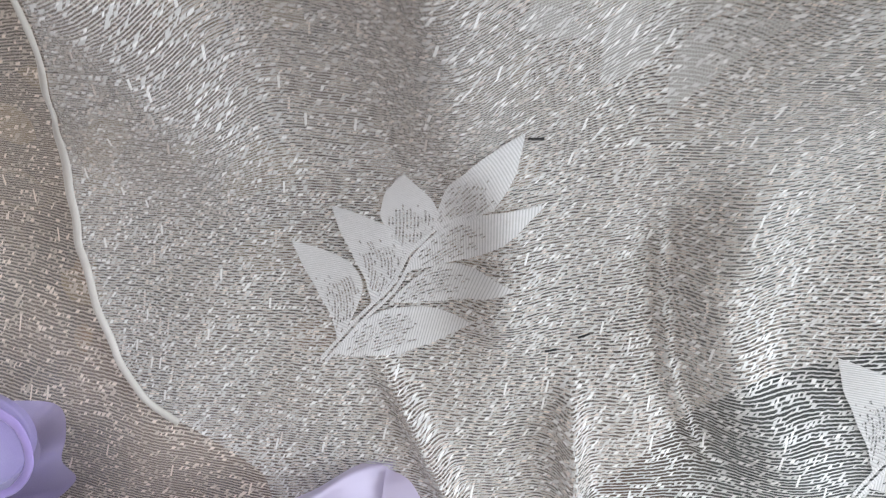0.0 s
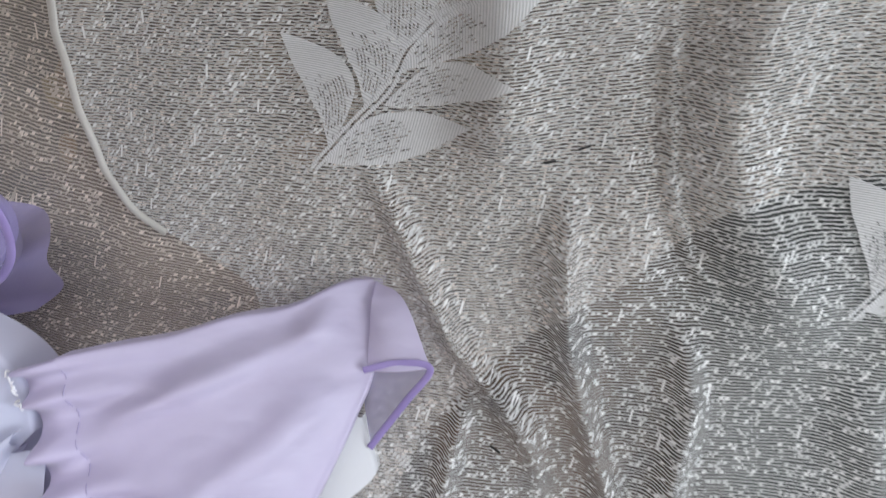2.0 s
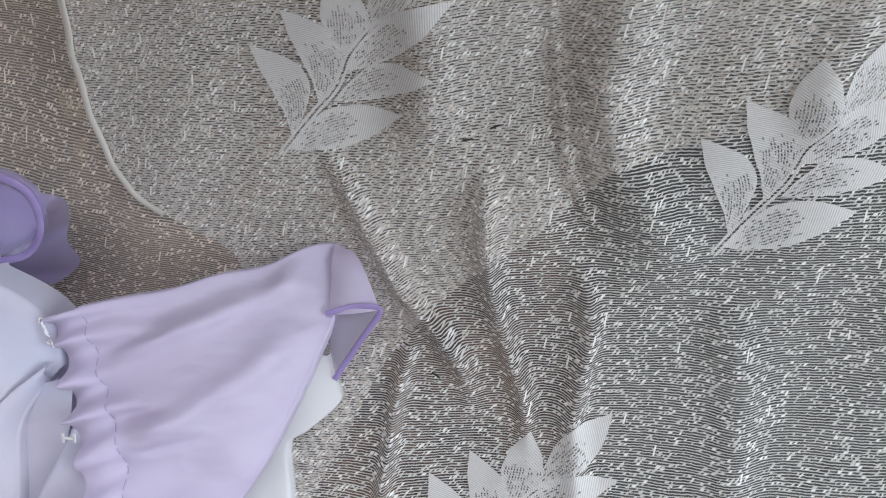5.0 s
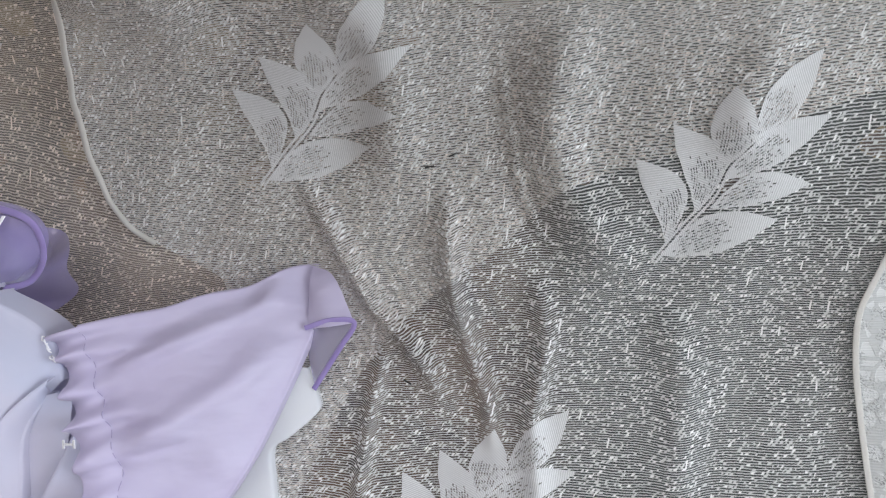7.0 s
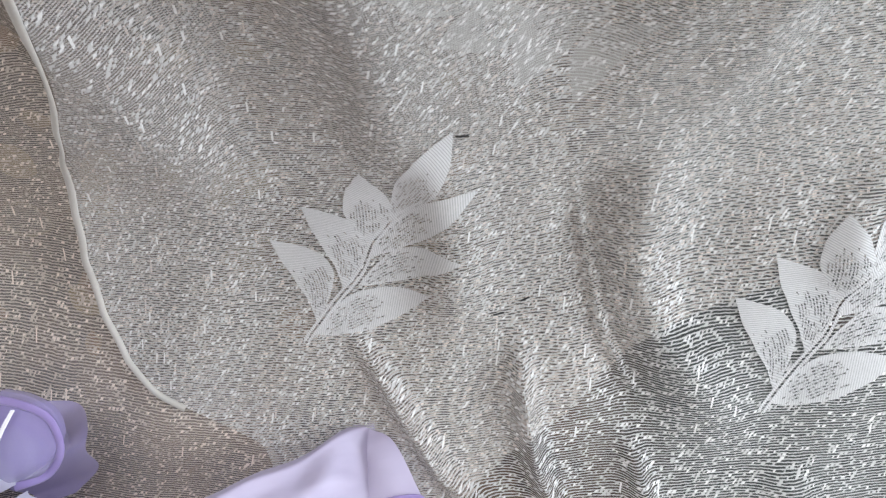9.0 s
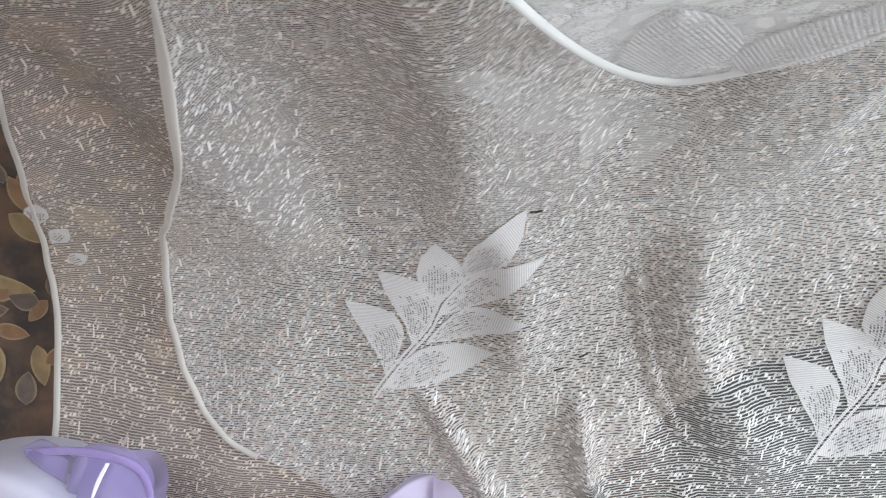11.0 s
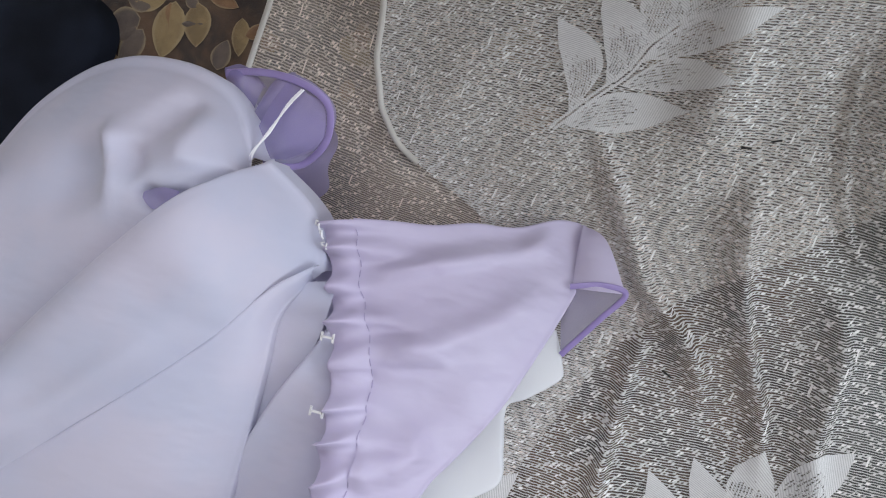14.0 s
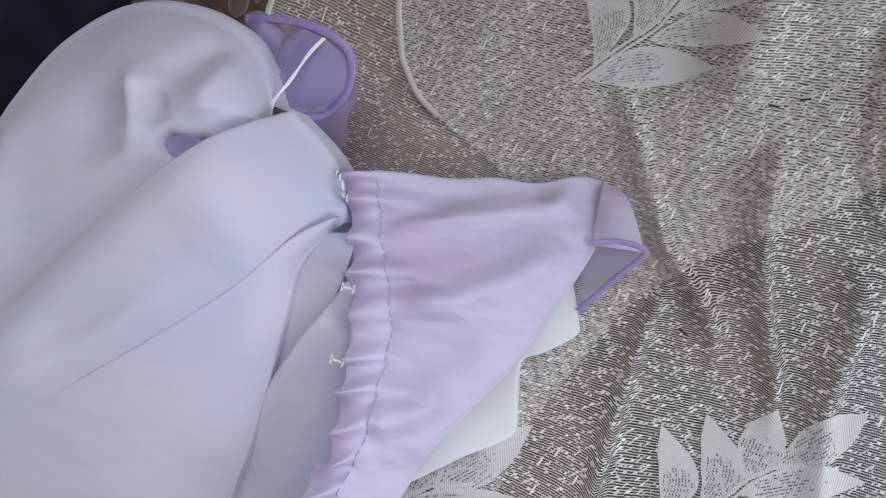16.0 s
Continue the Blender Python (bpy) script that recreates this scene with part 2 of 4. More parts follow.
def plain_material(name, c, rough, var=0.12, scale=12.0):
    m, nt = nodes_of(name)
    co = nd(nt, "TexCoord").outputs["Object"]
    n1 = noise_of(nt, co, scale, 4.0)
    n2 = noise_of(nt, co, scale * 18, 2.0)
    col = mixc(nt, mth(nt, "MULTIPLY", n1, var * 2), rgb(*c), rgb(*[k * 0.6 for k in c]))
    p = nd(nt, "BsdfPrincipled", {"Base Color": col, "Roughness": rough, "Normal": bump_of(nt, n2, 0.15, 0.001)})
    finish(nt, p.outputs[0])
    return m


LACE_TOP = lace_material("white_net_lace", (0.80, 0.79, 0.785), 0.00185, 0.0, 0.77, 0.05, 1.16, 1.39)
LACE_LOW = lace_material("ivory_net_lace", (0.80, 0.70, 0.635), 0.00172, 0.16, 0.50, 0.28, 1.20, 1.37)
LEAF_FAINT = woven_leaf_material("thin_woven_leaf", (0.78, 0.75, 0.72), 0.62)
LEAF_WHITE = woven_leaf_material("satin_woven_leaf", (0.79, 0.78, 0.79), 0.88)
HEM = fabric_material("white_hem_tape", (0.68, 0.65, 0.61), (0.76, 0.73, 0.70), 0.7, 0.3, 700.0, 0.2, 0.84)
RIM = fabric_material("white_satin_rim", (0.84, 0.84, 0.83), (0.80, 0.80, 0.80), 0.5, 0.25, 700.0, 0.2)
VALANCE = dense_lace_material("dense_white_lace_border", (0.84, 0.84, 0.84))
SATIN = fabric_material("pale_lilac_satin", (0.60, 0.565, 0.69), (0.54, 0.545, 0.69), 0.55, 0.25, 1200.0, 0.3, 1.0, 0.22)
LINING = fabric_material("white_lining_cloth", (0.80, 0.80, 0.84), (0.76, 0.76, 0.82), 0.55, 0.3, 1200.0)
FLOUNCE = fabric_material("lilac_crepe", (0.62, 0.56, 0.75), (0.58, 0.51, 0.70), 0.5, 0.3, 1200.0, 0.3, 1.0, 0.7)
ORGANZA = fabric_material("violet_organza", (0.37, 0.30, 0.62), (0.43, 0.37, 0.68), 0.4, 0.35, 1600.0, 0.4, 0.54)
SHEER = fabric_material("sheer_grey_violet_organza", (0.45, 0.40, 0.62), (0.5, 0.46, 0.66), 0.4, 0.3, 1600.0, 0.4, 0.5)
BINDING = fabric_material("violet_satin_binding", (0.27, 0.20, 0.46), (0.38, 0.30, 0.60), 0.28, 0.1, 1600.0, 0.2)
THREAD = plain_material("white_cotton_cord", (0.82, 0.80, 0.84), 0.7)
STITCH = plain_material("lilac_sewing_thread", (0.43, 0.37, 0.57), 0.6)
TAG = plain_material("clear_plastic", (0.74, 0.72, 0.74), 0.3)
UPHOLSTERY = upholstery_material("brown_tapestry_upholstery")
MOTIF_OCHRE = motif_material("ochre_woven_leaf", (0.21, 0.135, 0.055), (0.33, 0.225, 0.10))
MOTIF_RUST = motif_material("rust_woven_leaf", (0.20, 0.095, 0.04), (0.29, 0.15, 0.062))
MOTIF_GREY = motif_material("mauve_grey_woven_leaf", (0.085, 0.058, 0.05), (0.14, 0.10, 0.08))
NAVY = dark_wool_material("navy_black_wool")
PAINT = plain_material("warm_white_wall_paint", (0.72, 0.67, 0.62), 0.8, 0.06, 3.0)
BOARDS = plain_material("brown_floor", (0.22, 0.14, 0.08), 0.5, 0.3, 5.0)
FRAME_WHITE = plain_material("white_window_paint", (0.8, 0.8, 0.78), 0.4, 0.05)
DARK_THREAD = plain_material("black_lint", (0.015, 0.014, 0.014), 0.8)


# ---- mesh helpers ----
def mesh_ob(name, verts, faces, mat, parent=None, label="", uvs=None, rib=None, smooth=True):
    me = bpy.data.meshes.new(name)
    me.from_pydata([tuple(map(float, v)) for v in verts], [], faces)
    me.materials.append(mat)
    if smooth:
        me.polygons.foreach_set("use_smooth", [True] * len(me.polygons))
    if uvs is not None:
        idx = np.empty(len(me.loops), dtype=np.int32)
        me.loops.foreach_get("vertex_index", idx)
        me.uv_layers.new(name="UVMap").data.foreach_set("uv", np.asarray(uvs, dtype=np.float32)[idx].ravel())
    if rib is not None:
        me.attributes.new("rib", "FLOAT", "POINT").data.foreach_set("value", np.asarray(rib, dtype=np.float32))
    me.update()
    ob = new(name, me)
    if parent is not None:
        ob.parent = parent
    if label:
        tagged(ob, label)
    return ob


def thing(name, label, category, at=(0, 0, 0), group="", kind=""):
    ob = new(name)
    ob.empty_display_size = 0.02
    ob.location = at
    return tagged(ob, label, category, group, kind)


def grid_faces(n, m, first=0):
    return [(first + i * m + j, first + i * m + j + 1, first + (i + 1) * m + j + 1, first + (i + 1) * m + j) for i in range(n - 1) for j in range(m - 1)]


def curve_points(pts, n):
    """n points evenly spaced along a smooth curve through pts."""
    p = np.array(pts, float)
    q = np.vstack([2 * p[0] - p[1], p, 2 * p[-1] - p[-2]])
    out = []
    for i in range(1, len(q) - 2):
        for t in np.linspace(0, 1, 14, endpoint=False):
            a, b, c, d = q[i - 1], q[i], q[i + 1], q[i + 2]
            out.append(0.5 * (2 * b + (c - a) * t + (2 * a - 5 * b + 4 * c - d) * t * t + (3 * b - a - 3 * c + d) * t ** 3))
    out.append(p[-1])
    out = np.array(out)
    s = np.concatenate([[0], np.cumsum(np.linalg.norm(np.diff(out, axis=0), axis=1))])
    k = np.linspace(0, s[-1], n)
    return np.stack([np.interp(k, s, out[:, j]) for j in range(out.shape[1])], 1)


def smooth01(a, b, x):
    t = np.clip((x - a) / (b - a), 0, 1)
    return t * t * (3 - 2 * t)


def to_line(x, y, pts):
    """Distance from (x, y) to a polyline, with its side, and how far along it the nearest place lies (0 to 1)."""
    pts = np.array(pts, float)
    best = np.full(np.shape(x), 1e9)
    side, along = np.zeros(np.shape(x)), np.zeros(np.shape(x))
    for i in range(len(pts) - 1):
        a, d = pts[i], pts[i + 1] - pts[i]
        t = np.clip(((x - a[0]) * d[0] + (y - a[1]) * d[1]) / (d @ d), 0, 1)
        ex, ey = x - a[0] - t * d[0], y - a[1] - t * d[1]
        r = np.hypot(ex, ey)
        nearer = r < best
        best = np.where(nearer, r, best)
        side = np.where(nearer, np.sign(d[0] * ey - d[1] * ex), side)
        along = np.where(nearer, (i + t) / (len(pts) - 1), along)
    return best, side, along


def fold(x, y, pts, width, amp, fade=0.25):
    r, _, k = to_line(x, y, pts)
    return amp * np.exp(-(r / width) ** 2) * smooth01(0, fade, k) * smooth01(0, fade, 1 - k)


# ---- the sofa's form and the lace that lies over it ----
PROFILE = np.array([(-1.3, 0.15), (-1.0, 0.19), (-0.8, 0.19), (-0.6, 0.155), (-0.5, 0.125), (-0.4, 0.085), (-0.32, 0.046), (-0.25, 0.016), (-0.2, 0.003), (-0.12, 0.001),
                    (-0.085, 0.004), (-0.06, 0.010), (-0.03, 0.022), (0.0, 0.042), (0.025, 0.070), (0.05, 0.108), (0.07, 0.15), (0.085, 0.20), (0.095, 0.28),
                    (0.101, 0.36), (0.108, 0.40), (0.13, 0.428), (0.16, 0.432), (0.5, 0.432)])
PY = np.arange(-1.3, 0.5, 0.0005)
PZ = np.interp(PY, PROFILE[:, 0], PROFILE[:, 1])
KERNEL = np.exp(-0.5 * (np.arange(-24, 25) / 8.0) ** 2)
PZ = np.convolve(np.pad(PZ, 24, mode="edge"), KERNEL / KERNEL.sum(), "valid")
PS = np.concatenate([[0], np.cumsum(np.hypot(np.diff(PY), np.diff(PZ)))])
PS -= np.interp(-0.1, PY, PS)


def lean(x):
    """How far the sofa's back stands off at one x: straight at first, then turning away."""
    d = np.asarray(x, float) + 0.06
    return 0.005 + np.where(d > 0, 0.10, -0.005) * d


def back_shift(x, y, deep):
    return (lean(x) + deep) * smooth01(-0.16, -0.02, y)


def base_height(x, y, deep=0.0):
    x, y = np.asarray(x, float), np.asarray(y, float)
    return np.interp(y - back_shift(x, y, deep), PY, PZ)


def top_folds(x, y):
    # two pleats that run out over the seat, with a hollow between them
    z = fold(x, y, [(-0.105, -0.07), (-0.078, -0.110), (-0.052, -0.158), (-0.033, -0.194), (-0.006, -0.221), (0.013, -0.245), (0.03, -0.29)], 0.0075, 0.0175)
    z += fold(x, y, [(0.030, -0.085), (0.030, -0.13), (0.033, -0.18), (0.047, -0.231), (0.060, -0.265), (0.065, -0.32)], 0.0075, 0.0175)
    z -= fold(x, y, [(0.0, -0.09), (0.006, -0.14), (0.010, -0.18), (0.018, -0.23)], 0.014, 0.006, 0.35)
    # the deep hollow below the back, with a thin pleat in it
    z -= fold(x, y, [(0.068, 0.05), (0.076, 0.0), (0.084, -0.045), (0.091, -0.090), (0.107, -0.135), (0.14, -0.170)], 0.018, 0.009)
    z += fold(x, y, [(0.074, 0.03), (0.079, -0.01), (0.084, -0.05), (0.090, -0.090), (0.104, -0.130), (0.128, -0.162)], 0.0035, 0.006)
    # broad ridges that come down from the back
    z += fold(x, y, [(0.14, 0.06), (0.128, 0.01), (0.121, -0.03), (0.119, -0.06), (0.127, -0.10), (0.152, -0.14), (0.20, -0.20)], 0.024, 0.017)
    z += fold(x, y, [(-0.018, 0.06), (-0.010, 0.01), (-0.010, -0.04), (-0.020, -0.09)], 0.024, 0.018)
    z += fold(x, y, [(-0.02, -0.20), (-0.035, -0.27), (-0.045, -0.36), (-0.05, -0.45)], 0.006, 0.010)
    z += fold(x, y, [(0.10, -0.16), (0.11, -0.22), (0.095, -0.28), (0.10, -0.40)], 0.008, 0.012)
    z += fold(x, y, [(0.20, -0.18), (0.215, -0.25), (0.20, -0.33), (0.21, -0.45)], 0.016, 0.009)
    z += fold(x, y, [(0.30, 0.04), (0.27, -0.03), (0.26, -0.09)], 0.022, 0.011)
    z -= fold(x, y, [(-0.27, -0.115), (-0.23, -0.135), (-0.17, -0.145), (-0.11, -0.150)], 0.012, 0.004)
    z += 0.0022 * np.sin(23 * x + 9 * y) * np.sin(17 * y - 6 * x + 1.0) + 0.0015 * np.sin(61 * x - 30 * y)
    hang = smooth01(0.0, 0.07, y)
    return z * (1 - 0.75 * hang)


def hang_shift(x, z, deep):
    """Ripples of the part that hangs down the sofa's back."""
    up = smooth01(0.04, 0.13, z)
    q = x - 0.30 * (z - 0.06) * smooth01(0.03, 0.12, x)
    return up * (1 - 0.5 * smooth01(0.25, 0.38, z)) * (0.015 * np.sin(38 * q - 0.62) + 0.003 * np.sin(97 * q + 1.7))


def top_lace(x, y):
    return base_height(x, y) + top_folds(x, y) + 0.004


def low_lace(x, y):
    x, y = np.asarray(x, float), np.asarray(y, float)
    return base_height(x, y, 0.05) + 0.6 * top_folds(x, y) + 0.0015 * np.sin(40 * x + 50 * y) - 0.004


def seat_height(x, y):
    return base_height(x, y, 0.10) - 0.018


def sheet_rows(y0, y1, step):
    s0, s1 = np.interp([y0, y1], PY, PS)
    return np.interp(np.arange(s0, s1, step), PS, PY)


def sheet(name, left, right, y0, y1, step, height, deep, mat, parent=None, label=""):
    """A cloth between two edge curves x = left(y) and right(y), draped on a height."""
    rows = sheet_rows(y0, y1, step)
    n = int((right(0.0) - left(0.0)) / step) + 1
    verts, uvs = [], []
    for y in rows:
        t = np.linspace(0, 1, n)
        x = left(y) + (right(y) - left(y)) * t
        yy = np.full(n, y) + (deep + lean(x)) * smooth01(-0.16, -0.02, y)
        z = height(x, yy)
        v = np.interp(y, PY, PS) + 0.35 * top_folds(x, yy)
        yy = yy + hang_shift(x, z, deep)
        verts += list(np.stack([x, yy, z], 1))
        uvs += list(np.stack([x + 0.06 * np.sin(9 * v) * 0.1, v], 1))
    return mesh_ob(name, verts, grid_faces(len(rows), n), mat, parent, label, uvs)


ROWS_FINE = np.concatenate([np.arange(-0.7, 0.05, 0.003), np.arange(0.05, 0.13, 0.0008)])
SECTIONS = {}


def section(x, height, deep):
    """Places and lengths along a draped sheet at one x."""
    key = (round(x, 3), deep)
    if key not in SECTIONS:
        yy = ROWS_FINE + (deep + lean(x)) * smooth01(-0.16, -0.02, ROWS_FINE)
        z = height(np.full(yy.shape, x), yy)
        if height is not seat_height:
            yy = yy + hang_shift(np.full(yy.shape, x), z, deep)
        SECTIONS[key] = (yy, z, np.concatenate([[0], np.cumsum(np.hypot(np.diff(yy), np.diff(z)))]))
    return SECTIONS[key]


def drape(x, y0, ds, height, deep, lift):
    """The place at x on a draped sheet, the length ds along it beyond y0, lifted off its face."""
    yy, z, s = section(x, height, deep)
    q = np.interp(y0, yy, s) + ds + np.array((-0.0015, 0.0, 0.0015))
    (ya, y, yb), (za, zm, zb) = np.interp(q, s, yy), np.interp(q, s, z)
    d = max(math.hypot(yb - ya, zb - za), 1e-6)
    return (x, y - lift * (zb - za) / d, zm + lift * (yb - ya) / d)


def strip(name, pts, width, height, mat, parent, label="", n=120, lift=0.0012, thick=0.0012):
    """A narrow tape along a curve, with thickness."""
    p = curve_points(pts, n)
    d = np.gradient(p, axis=0)
    d /= np.linalg.norm(d, axis=1)[:, None]
    side = np.cross(d, (0, 0, 1.0))
    side /= np.maximum(np.linalg.norm(side, axis=1)[:, None], 1e-6)
    up = np.cross(side, d)
    w = np.broadcast_to(np.asarray(width, float), (n,))[:, None]
    prof = [(-0.5, 0.0), (-0.4, 1.0), (0.4, 1.0), (0.5, 0.0), (0.3, -0.6), (-0.3, -0.6)]
    rings = [p + side * w * a + up * (lift + thick * b) for a, b in prof]
    verts = np.stack(rings, 1).reshape(-1, 3)
    faces = [(i * 6 + j, i * 6 + (j + 1) % 6, (i + 1) * 6 + (j + 1) % 6, (i + 1) * 6 + j) for i in range(n - 1) for j in range(6)]
    return mesh_ob(name, verts, faces, mat, parent, label)


# ---- room shell ----
def box(name, x0, x1, y0, y1, z0, z1, mat, parent=None, label="", bevel=0.0):
    bm = bmesh.new()
    bmesh.ops.create_cube(bm, size=1.0, matrix=Matrix.Translation(((x0 + x1) / 2, (y0 + y1) / 2, (z0 + z1) / 2)) @ Matrix.Diagonal((x1 - x0, y1 - y0, z1 - z0, 1)))
    if bevel:
        bmesh.ops.bevel(bm, geom=bm.edges[:], offset=bevel, segments=2, affect="EDGES")
    me = bpy.data.meshes.new(name)
    bm.to_mesh(me)
    bm.free()
    me.materials.append(mat)
    ob = new(name, me)
    if parent is not None:
        ob.parent = parent
    if label:
        tagged(ob, label)
    return ob


def windowed_wall(name, span, win, middle, axis, label):
    """A wall with one opening, and the window's frame in it. axis: 0 for a wall along x, 1 along y."""
    W, (u0, u1, z0, z1) = 0.12, win
    bm = bmesh.new()
    for a0, a1, c0, c1 in [(span[0], u0, FLOOR - W, TOP), (u1, span[1], FLOOR - W, TOP), (u0, u1, FLOOR - W, z0), (u0, u1, z1, TOP)]:
        x, y = middle((a0, a1), 0, 0, 0, 0)
        size = (a1 - a0, W) if axis == 0 else (W, a1 - a0)
        bmesh.ops.create_cube(bm, size=1.0, matrix=Matrix.Translation((x, y, (c0 + c1) / 2)) @ Matrix.Diagonal((*size, c1 - c0, 1)))
    me = bpy.data.meshes.new(name)
    bm.to_mesh(me)
    bm.free()
    me.materials.append(PAINT)
    tagged(new(name, me), label, "wall", kind="structure")
    frame_ob = thing("window_1" if axis == 0 else "window_2", "plain white painted window frame in the room wall", "window", kind="structure")
    y0, y1 = (NORTH if axis == 0 else EAST) + 0.06, (NORTH if axis == 0 else EAST) + 0.11

    def bar(n, a0, a1, c0, c1):
        if axis == 0:
            box(n, a0, a1, y0, y1, c0, c1, FRAME_WHITE, frame_ob, "", 0.004)
        else:
            box(n, y0, y1, a0, a1, c0, c1, FRAME_WHITE, frame_ob, "", 0.004)
    for u in (u0 + 0.025, (u0 + u1) / 2, u1 - 0.025):
        bar("window_post", u - 0.025, u + 0.025, z0 + 0.05, z1 - 0.05)
    for z in (z0 + 0.025, z1 - 0.025):
        bar("window_rail", u0, u1, z - 0.025, z + 0.025)


def room():
    W = 0.12
    tagged(box("floor", WEST, EAST, SOUTH, NORTH, FLOOR - W, FLOOR, BOARDS), "plain brown floor of the room", "floor", kind="structure")
    tagged(box("ceiling", WEST - W, EAST + W, SOUTH - W, NORTH + W, TOP, TOP + W, PAINT), "plain white painted ceiling", "ceiling", kind="structure")
    tagged(box("wall_south", WEST - W, EAST + W, SOUTH - W, SOUTH, FLOOR - W, TOP, PAINT), "plain painted room wall", "wall", kind="structure")
    tagged(box("wall_west", WEST - W, WEST, SOUTH, NORTH, FLOOR - W, TOP, PAINT), "plain painted room wall", "wall", kind="structure")
    windowed_wall("wall_north", (WEST - W, EAST + W), WIN_N, lambda a, c0, z0, c1, z1: ((a[0] + a[1]) / 2, NORTH + W / 2), 0, "plain painted wall with a window behind the sofa")
    windowed_wall("wall_east", (SOUTH, NORTH), WIN_E, lambda a, c0, z0, c1, z1: (EAST + W / 2, (a[0] + a[1]) / 2), 1, "plain painted wall with a window beside the sofa")


room()

# ---- sofa ----
def leaf_outline_pts(b, t, wl, wr, n):
    d = t - b
    side = np.array([-d[1], d[0]])
    rows = []
    for i in range(n):
        k = i / (n - 1)
        w = math.sin(math.pi * k ** 0.9) ** 0.75 * (1 - 0.12 * k)
        rows.append((b + d * k + side * wl * w, b + d * k - side * wr * w))
    return rows


def woven_leaf(parent, base, tip, wl, wr, mat):
    """A leaf of the upholstery's woven pattern, a little proud of the cloth; base and tip are places on the plan."""
    b, e = np.array(base, float), np.array(tip, float)
    verts, rib = [], []
    for a, c in leaf_outline_pts(b, e, wl, wr, 9):
        for k in np.linspace(0, 1, 5):
            p = a + (c - a) * k
            verts.append(drape(p[0], b[1], p[1] - b[1], seat_height, 0.10, 0.0012 + 0.0008 * (1 - abs(2 * k - 1))))
            rib.append(1 - abs(2 * k - 1))
    for j in (0, 1, 2, 3, 4, 40, 41, 42, 43, 44):
        rib[j] = 0.0
    mesh_ob("woven_leaf", verts, grid_faces(9, 5), mat, parent, "", None, rib)


def woven_leaves(cover):
    O, R, G = MOTIF_OCHRE, MOTIF_RUST, MOTIF_GREY
    for base, tip, w, mat in (((-0.520, 0.130), (-0.486, 0.092), 0.38, O), ((-0.505, 0.032), (-0.425, 0.017), 0.17, O), ((-0.502, -0.024), (-0.505, -0.080), 0.33, O), ((-0.478, -0.022), (-0.471, -0.064), 0.36, O),
                              ((-0.430, -0.030), (-0.426, -0.066), 0.27, O), ((-0.530, 0.190), (-0.462, 0.150), 0.42, R), ((-0.462, 0.185), (-0.412, 0.140), 0.42, R), ((-0.545, -0.030), (-0.512, -0.023), 0.35, O),
                              ((-0.470, -0.012), (-0.436, -0.021), 0.22, R), ((-0.535, -0.045), (-0.572, -0.060), 0.42, G), ((-0.530, -0.055), (-0.548, -0.092), 0.34, G), ((-0.505, 0.000), (-0.452, 0.004), 0.20, G),
                              ((-0.425, 0.085), (-0.405, 0.055), 0.35, O), ((-0.475, 0.085), (-0.448, 0.050), 0.34, R), ((-0.540, 0.075), (-0.525, 0.035), 0.35, G), ((-0.585, 0.02), (-0.548, 0.00), 0.35, O)):
        woven_leaf(cover, base, tip, w, w, mat)
    rng = random.Random(7)
    for i in range(70):
        x, y = rng.uniform(-0.66, -0.40), rng.uniform(-0.13, 0.26)
        a, ln = rng.uniform(0, 6.28), rng.uniform(0.016, 0.038)
        woven_leaf(cover, (x, y), (x + ln * math.cos(a), y + ln * math.sin(a)), rng.uniform(0.22, 0.42), rng.uniform(0.22, 0.42), rng.choice((R, R, G, G, G)))
    for i in range(90):
        x, y = rng.uniform(-0.38, 0.50), rng.uniform(-0.10, 0.24)
        a, ln = rng.uniform(0, 6.28), rng.uniform(0.025, 0.055)
        woven_leaf(cover, (x, y), (x + ln * math.cos(a), y + 0.7 * ln * math.sin(a)), 0.33, 0.33, rng.choice((O, O, R, G)) if x < 0.08 else G)


def sofa():
    top = thing("sofa", "brown tapestry sofa woven with ochre autumn leaves", "sofa")
    xs = np.linspace(-1.0, 0.8, 140)
    rows = sheet_rows(-1.25, 0.20, 0.008)
    verts, uvs = [], []
    for y in rows:
        yy = y + (lean(xs) + 0.10) * smooth01(-0.16, -0.02, y)
        z = seat_height(xs, yy)
        verts += list(np.stack([xs, yy, z], 1))
    n, m = len(rows), len(xs)
    front = len(verts)
    verts += [(x, -1.28, -0.40) for x in xs]
    faces = grid_faces(n, m) + [(j + 1, j, front + j, front + j + 1) for j in range(m - 1)]
    cover = mesh_ob("upholstery", verts, faces, UPHOLSTERY, top)
    woven_leaves(cover)
    box("sofa_base", -1.0, 0.8, -1.25, 0.32, -0.40, -0.06, UPHOLSTERY, top)
    box("back_frame", -1.0, 0.8, 0.33, 0.55, -0.40, 0.40, UPHOLSTERY, top, bevel=0.03)
    for x in (-0.95, 0.75):
        for y in (-1.2, 0.45):
            box("leg", x - 0.03, x + 0.03, y - 0.03, y + 0.03, FLOOR, -0.40, BOARDS, top)
    return top


SOFA = sofa()


